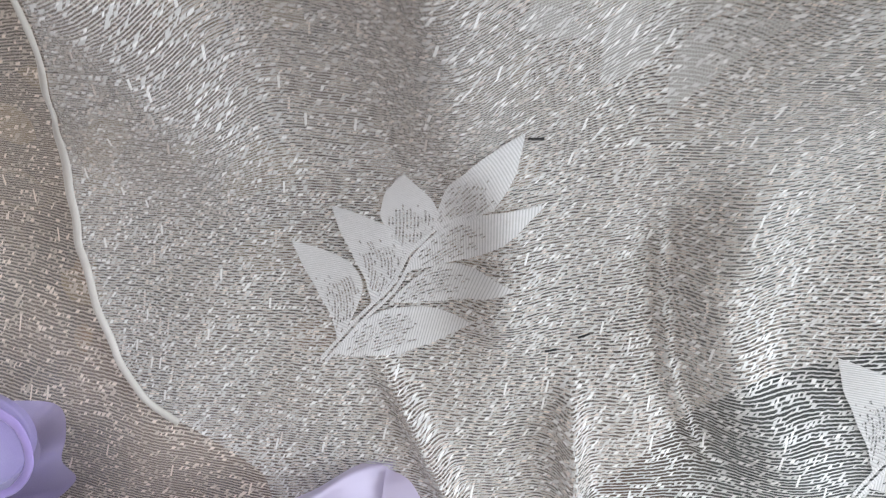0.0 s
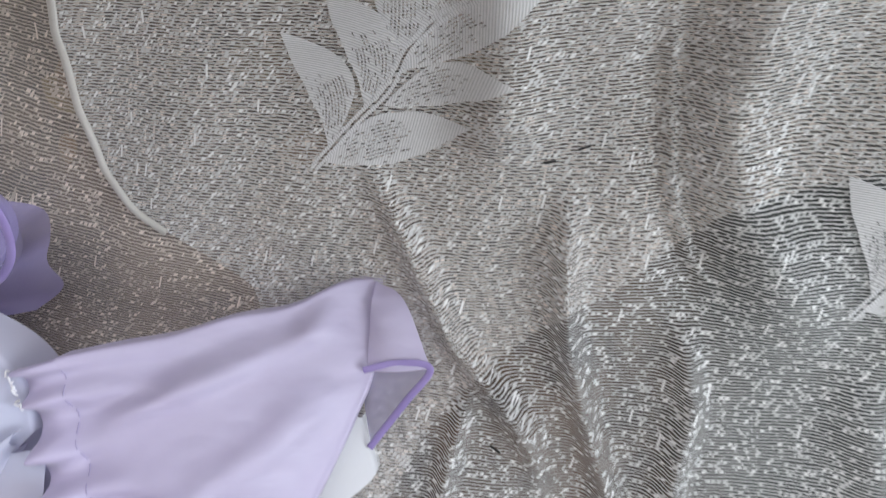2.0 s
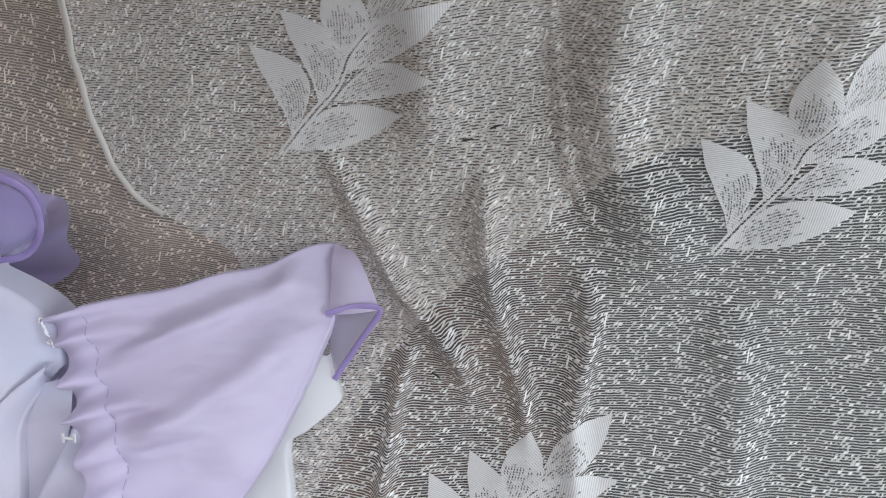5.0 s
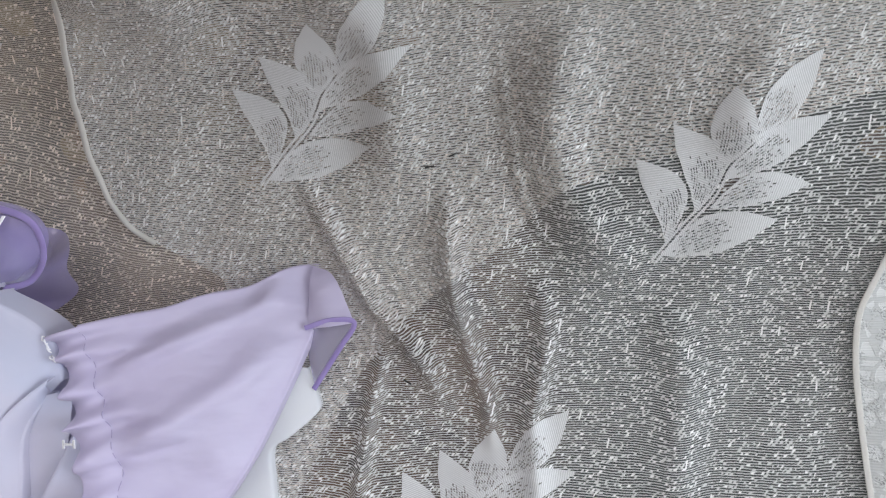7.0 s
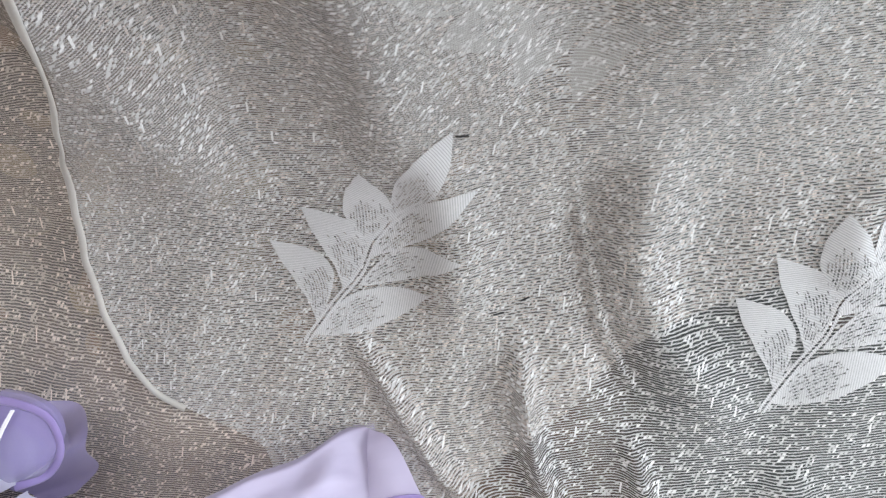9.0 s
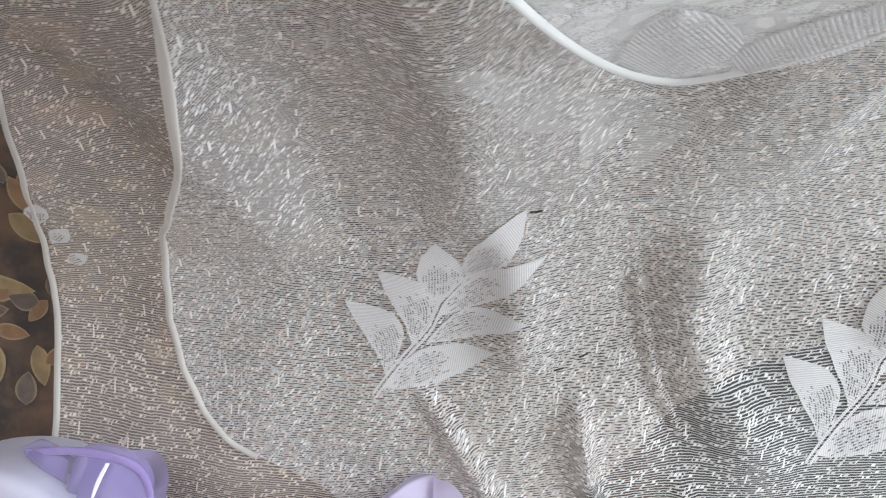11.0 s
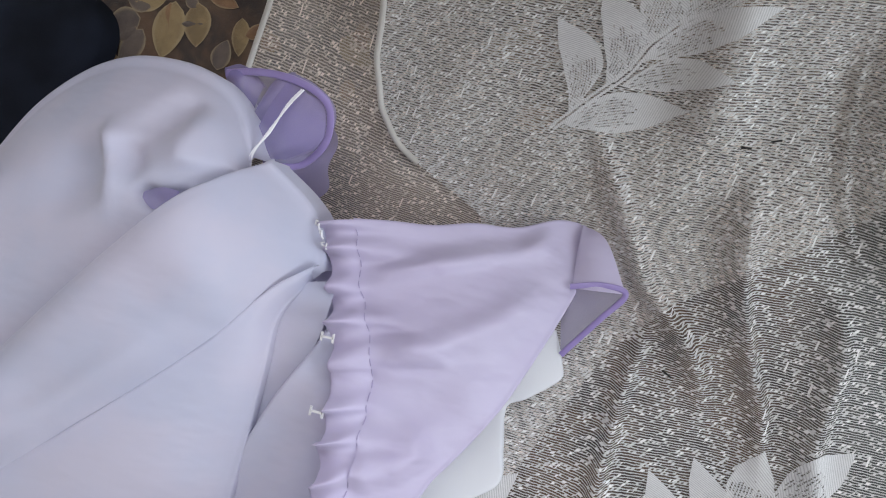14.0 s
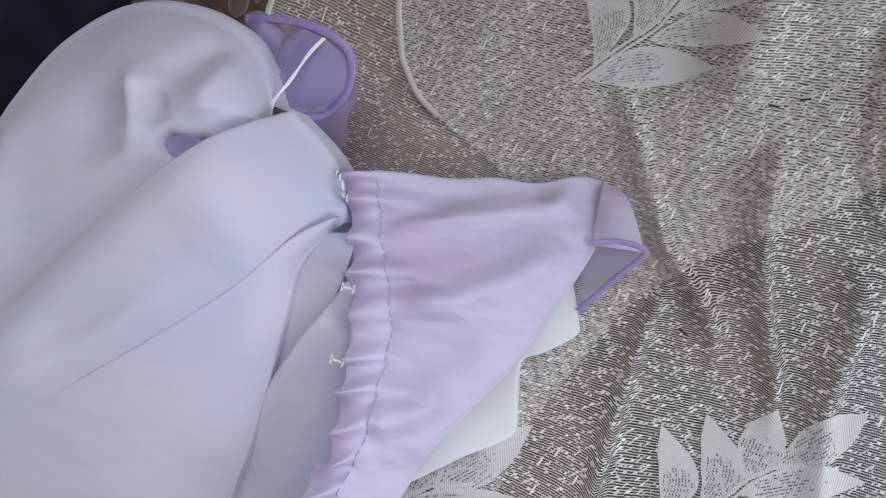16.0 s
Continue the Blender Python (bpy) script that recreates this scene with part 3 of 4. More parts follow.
# ---- lace ----
def tube(name, pts, r, mat, parent, label="", n=60):
    p = curve_points(pts, n)
    d = np.gradient(p, axis=0)
    d /= np.linalg.norm(d, axis=1)[:, None]
    a = np.cross(d, (0.2, 0.1, 1.0))
    a /= np.linalg.norm(a, axis=1)[:, None]
    b = np.cross(d, a)
    ang = np.linspace(0, 2 * math.pi, 6, endpoint=False)
    verts = np.stack([p + r * (math.cos(t) * a + math.sin(t) * b) for t in ang], 1).reshape(-1, 3)
    faces = [(i * 6 + j, i * 6 + (j + 1) % 6, (i + 1) * 6 + (j + 1) % 6, (i + 1) * 6 + j) for i in range(n - 1) for j in range(6)]
    return mesh_ob(name, verts, faces, mat, parent, label)


def edge_fn(pts):
    p = np.array(sorted(pts, key=lambda q: q[1]))
    ys = np.arange(-0.65, 0.46, 0.0005)
    xs = np.interp(ys, p[:, 1], p[:, 0])
    k = np.exp(-0.5 * (np.arange(-18, 19) / 6.0) ** 2)
    xs = np.convolve(np.pad(xs, 18, mode="edge"), k / k.sum(), "valid")
    return lambda y: float(np.interp(y, ys, xs))


# edge curves over the sheet's own rows, in which the sofa's back begins at y = -0.06
LOW_EDGE = [(-0.47, -0.6), (-0.45, -0.3), (-0.404, -0.095), (-0.391, -0.055), (-0.382, -0.019), (-0.364, 0.016), (-0.345, 0.042), (-0.318, 0.067), (-0.270, 0.0885), (-0.219, 0.0966), (-0.19, 0.102), (-0.17, 0.107), (-0.16, 0.45)]
LOW_FAR = [(-0.14, -0.6), (-0.10, -0.35), (-0.05, -0.25), (-0.01, -0.205), (0.03, -0.175), (0.07, -0.15), (0.10, -0.13), (0.13, -0.115), (0.20, -0.105), (0.30, -0.095), (0.45, -0.075), (0.60, -0.06), (0.62, 0.45)]
TOP_EDGE = [(-0.12, -0.6), (-0.13, -0.3), (-0.17, -0.165), (-0.225, -0.138), (-0.252, -0.122), (-0.273, -0.0956), (-0.283, -0.06), (-0.279, -0.018), (-0.265, 0.012), (-0.245, 0.040), (-0.212, 0.067), (-0.18, 0.0825), (-0.152, 0.0915), (-0.114, 0.0988), (-0.09, 0.105), (-0.08, 0.45)]

# the sprig's seven leaves in its own plane, in millimetres from the foot of the stem: base, tip; then, in leaf lengths, half width and bend, and where the belly sits
SPRIG = [((9, 10), (-10, 74), 0.215, -0.20, 1.3), ((30, 33), (16, 97), 0.235, -0.21, 1.25), ((52, 66), (57, 121), 0.275, -0.03, 1.0), ((68, 81), (114, 142), 0.175, -0.01, 1.05),
         ((51, 56), (124, 97), 0.145, 0.03, 1.0), ((40, 36), (109, 50), 0.16, 0.08, 1.1), ((7, 4), (86, 26), 0.17, 0.05, 1.0)]
CUT_TIPS = [((0, 0), (17, 26), 0.27, 0.0, 1.0), ((-1, -22), (20, -8), 0.30, 0.0, 1.0), ((2, -42), (22, -37), 0.30, 0.0, 1.0)]


def leaf_outline(base, tip, half, bend, belly, n=9):
    """Left margin, midline and right margin of a leaf with a narrow foot and a drawn-out tip; the midline bows to one side."""
    b, t = np.array(base, float), np.array(tip, float)
    d = t - b
    side = np.array([-d[1], d[0]])
    rows = []
    for i in range(n):
        k = i / (n - 1)
        w = half * math.sin(math.pi * k ** belly) ** 0.85 * (1 - 0.30 * k ** 4) * (1 + 0.03 * math.sin(19 * k))
        c = b + d * k + side * bend * math.sin(math.pi * k)
        rows.append((c + side * w, c, c - side * w))
    return rows


def sprig(parent, height, deep, x0, y0, turn, size, mat, leaves=SPRIG, stem_too=True):
    """A woven leaf sprig lying in the lace."""
    motif = new("sprig_motif")
    motif.empty_display_size = 0.01
    motif.parent = parent
    c, s = math.cos(radians(turn)), math.sin(radians(turn))

    def place(p, lift):
        q = np.asarray(p, float) * size / 1000.0
        return drape(x0 + c * q[0] - s * q[1], y0, s * q[0] + c * q[1], height, deep, lift)

    for i, (base, tip, half, bend, belly) in enumerate(leaves):
        verts, uvs, rib = [], [], []
        rows = leaf_outline(base, tip, half, bend, belly, 17)
        ln = math.dist(base, tip) * size / 1000.0
        for j, (a, m, b) in enumerate(rows):
            for k in np.linspace(0, 1, 9):
                p = a + (b - a) * k
                verts.append(place(p, 0.0016))
                uvs.append((0.07 * i + j / 16 * ln, (k - 0.5) * np.linalg.norm(b - a) * size / 1000.0))
                e = 1 - abs(2 * k - 1)
                # satin all round the margin, broad at the tip and along one side; open work inside
                rib.append(min(1.0, 2.2 * e) * float(smooth01(0.06, 0.2, j / 16) * (1 - smooth01(0.50, 0.66, j / 16 + 0.25 * abs(k - 0.45)))))
        mesh_ob("leaf", verts, grid_faces(17, 9), mat, motif, "", uvs, rib)
    if not stem_too:
        return motif
    stem = curve_points([(0, 0), (23, 25), (41, 43), (48, 54), (55, 67), (68, 80), (91, 94)], 40)
    for off in (-1.6, 1.6):
        verts, uvs = [], []
        d = np.gradient(stem, axis=0)
        d /= np.linalg.norm(d, axis=1)[:, None]
        nrm = np.stack([-d[:, 1], d[:, 0]], 1)
        for q, w in zip(stem, nrm):
            for e in (-0.9, 0.9):
                p = q + w * (off + e)
                verts.append(place(p, 0.002))
                uvs.append(p / 1000.0 * size)
        mesh_ob("stem", verts, grid_faces(len(stem), 2), mat, motif, "", uvs, [0.0] * len(verts))
    return motif


def lace():
    low = thing("lace_throw", "ivory net lace throw with narrow white hem on the sofa", "lace throw")
    le, te = edge_fn(LOW_EDGE), edge_fn(TOP_EDGE)
    sheet("net", le, edge_fn(LOW_FAR), -0.55, 0.16, 0.004, low_lace, 0.05, LACE_LOW, low)
    top = thing("lace_curtain", "white net lace curtain woven with leaf sprigs, rumpled over the sofa", "lace curtain")
    sheet("net", te, lambda y: 0.62, -0.62, 0.16, 0.003, top_lace, 0.0, LACE_TOP, top)

    def along(pts, height, deep, y0, lift):
        f = edge_fn(pts)
        rows = np.concatenate([np.linspace(y0[0], 0.06, 40), np.linspace(0.063, y0[1], 40)])
        out = []
        for y in rows:
            x = f(y)
            yy = y + float(back_shift(x, y, deep))
            z = float(height(x, yy))
            out.append((x, yy + float(hang_shift(x, z, deep)), z + lift))
        return out

    strip("hem", along(LOW_EDGE, low_lace, 0.05, (-0.16, 0.112), 0.001), 0.006, None, HEM, low, "white hem tape", 160)
    strip("hem", along(TOP_EDGE, top_lace, 0.0, (-0.134, 0.112), 0.001), np.linspace(0.0050, 0.0085, 160), None, HEM, top, "white hem tape", 160)
    for x, y, turn, size in ((-0.128, -0.086, 0, 1.13), (0.197, -0.161, 1, 1.13), (-0.010, -0.388, -9, 1.0), (-0.235, -0.48, -4, 1.13)):
        sprig(top, top_lace, 0.0, x, y, turn, size, LEAF_WHITE)
    sprig(low, low_lace, 0.05, 0.152, 0.100, 116, 1.17, LEAF_FAINT, SPRIG[:4], False)
    sprig(low, low_lace, 0.05, -0.366, 0.070, 0, 1.0, LEAF_WHITE, CUT_TIPS, False)
    # bits of dark lint caught in the net
    for x, y, a in ((0.017, -0.076, 8), (-0.006, -0.255, -30), (0.037, -0.067, 20), (0.006, 0.045, 5)):
        dx, ds = 0.0038 * math.cos(radians(a)), 0.0038 * math.sin(radians(a))
        pts = [drape(x + k * dx, y, k * ds, top_lace, 0.0, 0.0025 + 0.0004 * (1 - abs(k))) for k in (-1, -0.3, 0.4, 1)]
        ob = tube("lint", pts, 0.0007, DARK_THREAD, None, "", 8)
        tagged(ob, "tiny bit of black lint caught in the lace", "lint", "bits of lint")
    return low, top


LACE = lace()


def valance():
    top = thing("lace_valance", "dense white lace valance with a scalloped edge hanging down", "valance")
    lobes = ((-0.159, 0.027, 0.405, 0.424), (-0.100, 0.025, 0.410, 0.428), (-0.062, 0.028, 0.397, 0.428), (0.055, 0.082, 0.262, 0.428), (0.205, 0.050, 0.32, 0.41), (0.305, 0.050, 0.34, 0.41))

    def bottom(x):
        return min([zb + (zt - zb) * abs((x - c) / w) ** 1.7 for c, w, zb, zt in lobes if abs(x - c) <= w] + [0.424])

    def depth(x, z):
        return 0.080 + 0.002 * math.sin(45 * x)

    xs = np.linspace(-0.20, 0.40, 240)
    verts, uvs = [], []
    for x in xs:
        zs = np.linspace(bottom(x), 0.436, 14)
        for k, z in enumerate(zs):
            verts.append((x, depth(x, z) + 0.006 * max(0.0, (z - 0.425) / 0.011), z))
            uvs.append((x, z))
        for k in range(1, 7):
            verts.append((x, depth(x, 0.43) + 0.006 + 0.04 * k, 0.444))
            uvs.append((x, 0.436 + 0.04 * k))
    mesh_ob("border_cloth", verts, grid_faces(240, 20), VALANCE, top, "", uvs)
    verts = [(x, depth(x, bottom(x)) - 0.0008 - 0.0016 * math.sin(math.pi * k), bottom(x) - 0.001 + 0.009 * k) for x in xs for k in (0.0, 0.2, 0.5, 0.8, 1.0)]
    mesh_ob("scalloped_rim", verts, grid_faces(240, 5), RIM, top, "raised satin rim")
    for cx, cz, a, ln in ((0.052, 0.278, 105, 0.075), (0.074, 0.278, 75, 0.075), (0.100, 0.335, 65, 0.05)):
        b, d = np.array((cx, cz)), ln * np.array((math.cos(radians(a)), math.sin(radians(a))))
        verts, uvs, rib = [], [], []
        for p, q in leaf_outline_pts(b, b + d, 0.26, 0.26, 13):
            for k in np.linspace(0, 1, 7):
                w = p + (q - p) * k
                verts.append((w[0], depth(w[0], w[1]) - 0.0012 - 0.0012 * (1 - abs(2 * k - 1)), w[1]))
                uvs.append(w)
                rib.append(1 - abs(2 * k - 1))
        mesh_ob("leaf", verts, grid_faces(13, 7), LEAF_WHITE, top, "", uvs, rib)


valance()


def runner():
    top = thing("lace_runner", "white dense lace runner lying on the net curtain", "lace runner")
    xs = [(0.405, -0.10), (0.372, -0.14), (0.353, -0.174), (0.336, -0.213), (0.329, -0.27), (0.322, -0.344), (0.31, -0.42), (0.30, -0.60)]
    p = curve_points([(x + 0.012, y) for x, y in xs], 80)
    verts, uvs = [], []
    for x, y in p:
        for k in np.linspace(0, 0.25, 26):
            xx = x + k
            verts.append((xx, y, float(top_lace(xx, y)) + 0.006 + 0.004 * math.sin(60 * k) * math.sin(14 * y)))
            uvs.append((xx, y))
    mesh_ob("runner_cloth", verts, grid_faces(80, 26), VALANCE, top, "", uvs)
    strip("runner_edge", [(x, y, float(top_lace(x, y)) + 0.006) for x, y in p], 0.005, None, HEM, top, "", 120, 0.0004, 0.0003)


runner()


# ---- garment ----
def patch(name, A, B, nu, nv, mat, parent, label="", bulge=None, roll=(), drop=0.02, radius=0.006, shift=None):
    """A piece of cloth ruled between two smooth curves, lifted by bulge(u, v, x, y); named edges roll over and fall."""
    a, b = curve_points(A, nu), curve_points(B, nu)
    G = np.array([[a[i] + (b[i] - a[i]) * v for v in np.linspace(0, 1, nv)] for i in range(nu)])
    U, V = np.meshgrid(np.linspace(0, 1, nu), np.linspace(0, 1, nv), indexing="ij")
    if shift is not None:
        dx, dy = shift(U, V)
        G[:, :, 0] += dx
        G[:, :, 1] += dy
    if bulge is not None:
        G[:, :, 2] += bulge(U, V, G[:, :, 0], G[:, :, 1])

    def rolled(edge, inner):
        out = edge - inner
        out[:, 2] = 0
        out /= np.maximum(np.linalg.norm(out, axis=1)[:, None], 1e-6)
        rows = []
        for ang in (25, 50, 75, 90):
            t = radians(ang)
            rows.append(edge + out * radius * math.sin(t) - np.array([0, 0, 1]) * radius * (1 - math.cos(t)))
        rows.append(rows[-1] - np.array([0, 0, drop]))
        return rows

    if "a" in roll:
        G = np.concatenate([np.stack(rolled(G[:, 0].copy(), G[:, 1])[::-1], 1), G], 1)
    if "b" in roll:
        G = np.concatenate([G, np.stack(rolled(G[:, -1].copy(), G[:, -2]), 1)], 1)
    if "0" in roll:
        G = np.concatenate([np.stack(rolled(G[0].copy(), G[1])[::-1], 0), G], 0)
    if "1" in roll:
        G = np.concatenate([G, np.stack(rolled(G[-1].copy(), G[-2]), 0)], 0)
    return mesh_ob(name, G.reshape(-1, 3), grid_faces(G.shape[0], G.shape[1]), mat, parent, label)


STITCH_LINE = [(-0.242, -0.193, 0.094), (-0.233, -0.213, 0.1), (-0.226, -0.234, 0.108), (-0.214, -0.254, 0.113), (-0.204, -0.274, 0.119), (-0.199, -0.291, 0.126), (-0.196, -0.308, 0.133), (-0.194, -0.324, 0.141), (-0.191, -0.343, 0.15), (-0.195, -0.375, 0.165), (-0.205, -0.42, 0.18)]
CUFF_EDGE = [(-0.265, -0.199, 0.100), (-0.251, -0.22, 0.108), (-0.240, -0.248, 0.119), (-0.231, -0.272, 0.127), (-0.222, -0.291, 0.134), (-0.219, -0.308, 0.143), (-0.215, -0.324, 0.15), (-0.212, -0.343, 0.159), (-0.207, -0.358, 0.164), (-0.215, -0.385, 0.172), (-0.226, -0.43, 0.18)]
FOLD_LINE = [(-0.62, -0.62, 0.156), (-0.52, -0.50, 0.174), (-0.438, -0.421, 0.182), (-0.358, -0.347, 0.173), (-0.303, -0.29, 0.155), (-0.277, -0.25, 0.135), (-0.257, -0.229, 0.116)]
RIDGE = [(-0.423, -0.156), (-0.407, -0.17), (-0.393, -0.193), (-0.386, -0.229)]
HOLLOW_L = [(-0.437, -0.166), (-0.423, -0.199), (-0.406, -0.233)]
HOLLOW_R = [(-0.394, -0.165), (-0.388, -0.182), (-0.375, -0.199)]
VALLEY = [(-0.365, -0.123), (-0.375, -0.15), (-0.386, -0.175)]
SLIT = [(-0.374, -0.202), (-0.36, -0.205), (-0.348, -0.204), (-0.337, -0.198)]


def garment():
    top = thing("lilac_blouse", "pale lilac satin blouse with gathered violet flounces, crumpled on lace", "blouse")

    def puff(u, v, x, y):
        z = 0.022 * np.sin(math.pi * np.clip(v, 0, 1)) ** 0.8
        z += fold(x, y, RIDGE, 0.008, 0.012, 0.4)
        z -= fold(x, y, HOLLOW_L, 0.024, 0.014, 0.45)
        z -= fold(x, y, HOLLOW_R, 0.010, 0.011, 0.4)
        z -= fold(x, y, VALLEY, 0.013, 0.011, 0.35)
        z -= fold(x, y, SLIT, 0.0045, 0.022, 0.25)
        z += fold(x, y, [(-0.50, -0.20), (-0.485, -0.26), (-0.47, -0.33)], 0.02, 0.006) - fold(x, y, [(-0.535, -0.27), (-0.515, -0.33), (-0.50, -0.40)], 0.015, 0.006)
        z += fold(x, y, [(-0.345, -0.135), (-0.350, -0.165), (-0.345, -0.185)], 0.014, 0.007)
        return z

    patch("upper_body", [(-0.66, -0.45, 0.11), (-0.615, -0.33, 0.115), (-0.549, -0.250, 0.12), (-0.525, -0.206, 0.12), (-0.506, -0.162, 0.11), (-0.478, -0.128, 0.10), (-0.444, -0.113, 0.10), (-0.409, -0.110, 0.10), (-0.38, -0.114, 0.10), (-0.355, -0.125, 0.10), (-0.336, -0.147, 0.10), (-0.322, -0.172, 0.108)],
          [(-0.58, -0.55, 0.15), (-0.50, -0.44, 0.16), (-0.46, -0.38, 0.165), (-0.43, -0.33, 0.165), (-0.41, -0.30, 0.165), (-0.39, -0.275, 0.163), (-0.375, -0.255, 0.16), (-0.36, -0.24, 0.155), (-0.35, -0.225, 0.15), (-0.34, -0.215, 0.145), (-0.33, -0.20, 0.13), (-0.318, -0.182, 0.105)],
          110, 40, SATIN, top, "", puff, ("a",), 0.07, 0.010)

    def lower(u, v, x, y):
        z = 0.016 * np.sin(math.pi * v ** 0.8) * smooth01(0, 0.3, 1.1 - u) - 0.012 * smooth01(0.85, 1.0, u) * np.sin(math.pi * v)
        z += fold(x, y, [(-0.50, -0.45), (-0.43, -0.39), (-0.36, -0.325), (-0.31, -0.275)], 0.012, 0.006)
        return z - fold(x, y, [(-0.42, -0.36), (-0.36, -0.30), (-0.31, -0.24)], 0.025, 0.006)

    patch("lower_body", [(-0.60, -0.53, 0.155), (-0.52, -0.42, 0.17), (-0.455, -0.354, 0.178), (-0.389, -0.27, 0.178), (-0.342, -0.211, 0.170), (-0.32, -0.186, 0.150), (-0.306, -0.168, 0.118)],
          [(-0.62, -0.64, 0.14), (-0.50, -0.49, 0.155), (-0.43, -0.427, 0.174), (-0.35, -0.355, 0.163), (-0.297, -0.298, 0.144), (-0.272, -0.256, 0.124), (-0.256, -0.234, 0.106)],
          90, 30, SATIN, top, "", lower, ("a", "1"), 0.03, 0.004, lambda u, v: (0.010 * np.sin(math.pi * v) * smooth01(0.6, 1.0, u), 0.004 * np.sin(math.pi * v) * smooth01(0.7, 1.0, u)))
    patch("front_panel", FOLD_LINE, [(-0.34, -0.70, 0.14), (-0.30, -0.55, 0.145), (-0.273, -0.41, 0.148), (-0.271, -0.358, 0.14), (-0.272, -0.299, 0.131), (-0.272, -0.264, 0.124), (-0.258, -0.236, 0.112)],
          90, 30, SATIN, top, "", lambda u, v, x, y: 0.010 * np.sin(math.pi * v) * (1 - u * 0.7), ("a", "b"), 0.007, 0.002)
    patch("fold_band", [(-0.60, -0.575, 0.158), (-0.47, -0.436, 0.176), (-0.40, -0.372, 0.178), (-0.335, -0.312, 0.166), (-0.300, -0.277, 0.148)],
          [(-0.62, -0.64, 0.150), (-0.48, -0.47, 0.170), (-0.40, -0.395, 0.172), (-0.335, -0.335, 0.160), (-0.290, -0.278, 0.140)], 60, 10, SATIN, top, "", None, ("a",), 0.006, 0.0015)
    patch("pleat_panel", [(-0.36, -0.70, 0.119), (-0.32, -0.55, 0.129), (-0.29, -0.41, 0.136), (-0.29, -0.358, 0.131), (-0.288, -0.299, 0.124), (-0.282, -0.264, 0.119), (-0.262, -0.24, 0.114)],
          [(-0.28, -0.70, 0.124), (-0.27, -0.55, 0.127), (-0.265, -0.42, 0.129), (-0.258, -0.36, 0.125), (-0.250, -0.305, 0.121), (-0.242, -0.27, 0.117), (-0.240, -0.235, 0.112)], 60, 12, SATIN, top)
    patch("side_panel", [(-0.33, -0.68, 0.131), (-0.305, -0.47, 0.136), (-0.279, -0.385, 0.140), (-0.258, -0.32, 0.134), (-0.240, -0.28, 0.124), (-0.234, -0.262, 0.118)],
          [(-0.20, -0.68, 0.146), (-0.18, -0.47, 0.136), (-0.18, -0.39, 0.126), (-0.19, -0.32, 0.116), (-0.20, -0.28, 0.106), (-0.21, -0.262, 0.101)], 60, 24, SATIN, top, "", None, ("a",), 0.02, 0.003)

    patch("inner_panel", [(-0.30, -0.62, 0.10), (-0.29, -0.45, 0.105), (-0.285, -0.33, 0.104), (-0.285, -0.26, 0.098), (-0.282, -0.215, 0.082)],
          [(-0.17, -0.62, 0.10), (-0.17, -0.45, 0.10), (-0.175, -0.33, 0.095), (-0.18, -0.26, 0.075), (-0.20, -0.205, 0.060)], 50, 16, SATIN, top, "", lambda u, v, x, y: 0.003 * np.sin(9 * u + 5 * v))

    def gathers(u):
        return 2 * math.pi * 10.5 * u + 1.1 * np.sin(9 * u) + 0.7 * np.sin(23 * u)

    def seam(u):
        return 0.0034 * np.cos(gathers(u)) + 0.0035 * np.sin(2 * math.pi * 3.3 * u + 1.0)

    def drape_flounce(u, v, x, y):
        gather = seam(u) * (1 - v) ** 6 + 0.0035 * (np.sin(2 * math.pi * 3.3 * u + 1.0 + 1.5 * v) * (1 - v) ** 1.5 - np.sin(2 * math.pi * 3.3 * u + 1.0) * (1 - v) ** 6)
        lobe = 0.010 * np.sin(math.pi * v) * np.sin(math.pi * np.clip(u * 1.3 + 0.12, 0, 1))
        lobe += fold(x, y, [(-0.226, -0.226), (-0.18, -0.208), (-0.13, -0.188), (-0.10, -0.172)], 0.0085, 0.012)
        lobe += fold(x, y, [(-0.205, -0.272), (-0.165, -0.262), (-0.125, -0.236), (-0.10, -0.21)], 0.012, 0.011)
        lobe -= fold(x, y, [(-0.20, -0.300), (-0.165, -0.298), (-0.135, -0.285)], 0.016, 0.006, 0.45)
        lobe += fold(x, y, [(-0.195, -0.345), (-0.17, -0.335), (-0.15, -0.32)], 0.012, 0.009)
        lobe -= fold(x, y, [(-0.225, -0.205), (-0.18, -0.198), (-0.14, -0.19), (-0.11, -0.172)], 0.010, 0.006)
        # sharp little creases that start in the gathers
        for y0, dx, dy in ((-0.222, 0.050, 0.016), (-0.262, 0.040, 0.006), (-0.286, 0.055, 0.010), (-0.330, 0.045, 0.004)):
            x0 = float(np.interp(-y0, [0.193, 0.234, 0.274, 0.308, 0.343], [-0.242, -0.226, -0.204, -0.196, -0.191]))
            lobe -= fold(x, y, [(x0 - 0.004, y0), (x0 + 0.5 * dx, y0 + 0.6 * dy), (x0 + dx, y0 + dy)], 0.0035, 0.004, 0.45)
        return gather + lobe

    flounce = patch("flounce", STITCH_LINE, [(-0.088, -0.157, 0.004), (-0.086, -0.180, 0.016), (-0.085, -0.206, 0.030), (-0.095, -0.239, 0.050), (-0.106, -0.268, 0.068), (-0.117, -0.294, 0.086), (-0.130, -0.317, 0.100), (-0.142, -0.335, 0.112), (-0.153, -0.352, 0.125), (-0.170, -0.40, 0.14), (-0.18, -0.46, 0.16)],
                    150, 60, FLOUNCE, top, "thin lilac crepe flounce", drape_flounce, ("b", "0"), 0.012, 0.003, lambda u, v: (0 * u, (1 - smooth01(0, 0.25, u)) * (-0.004 * np.sin(math.pi * v) + 0.003 * np.sin(5.2 * math.pi * v) * v)))

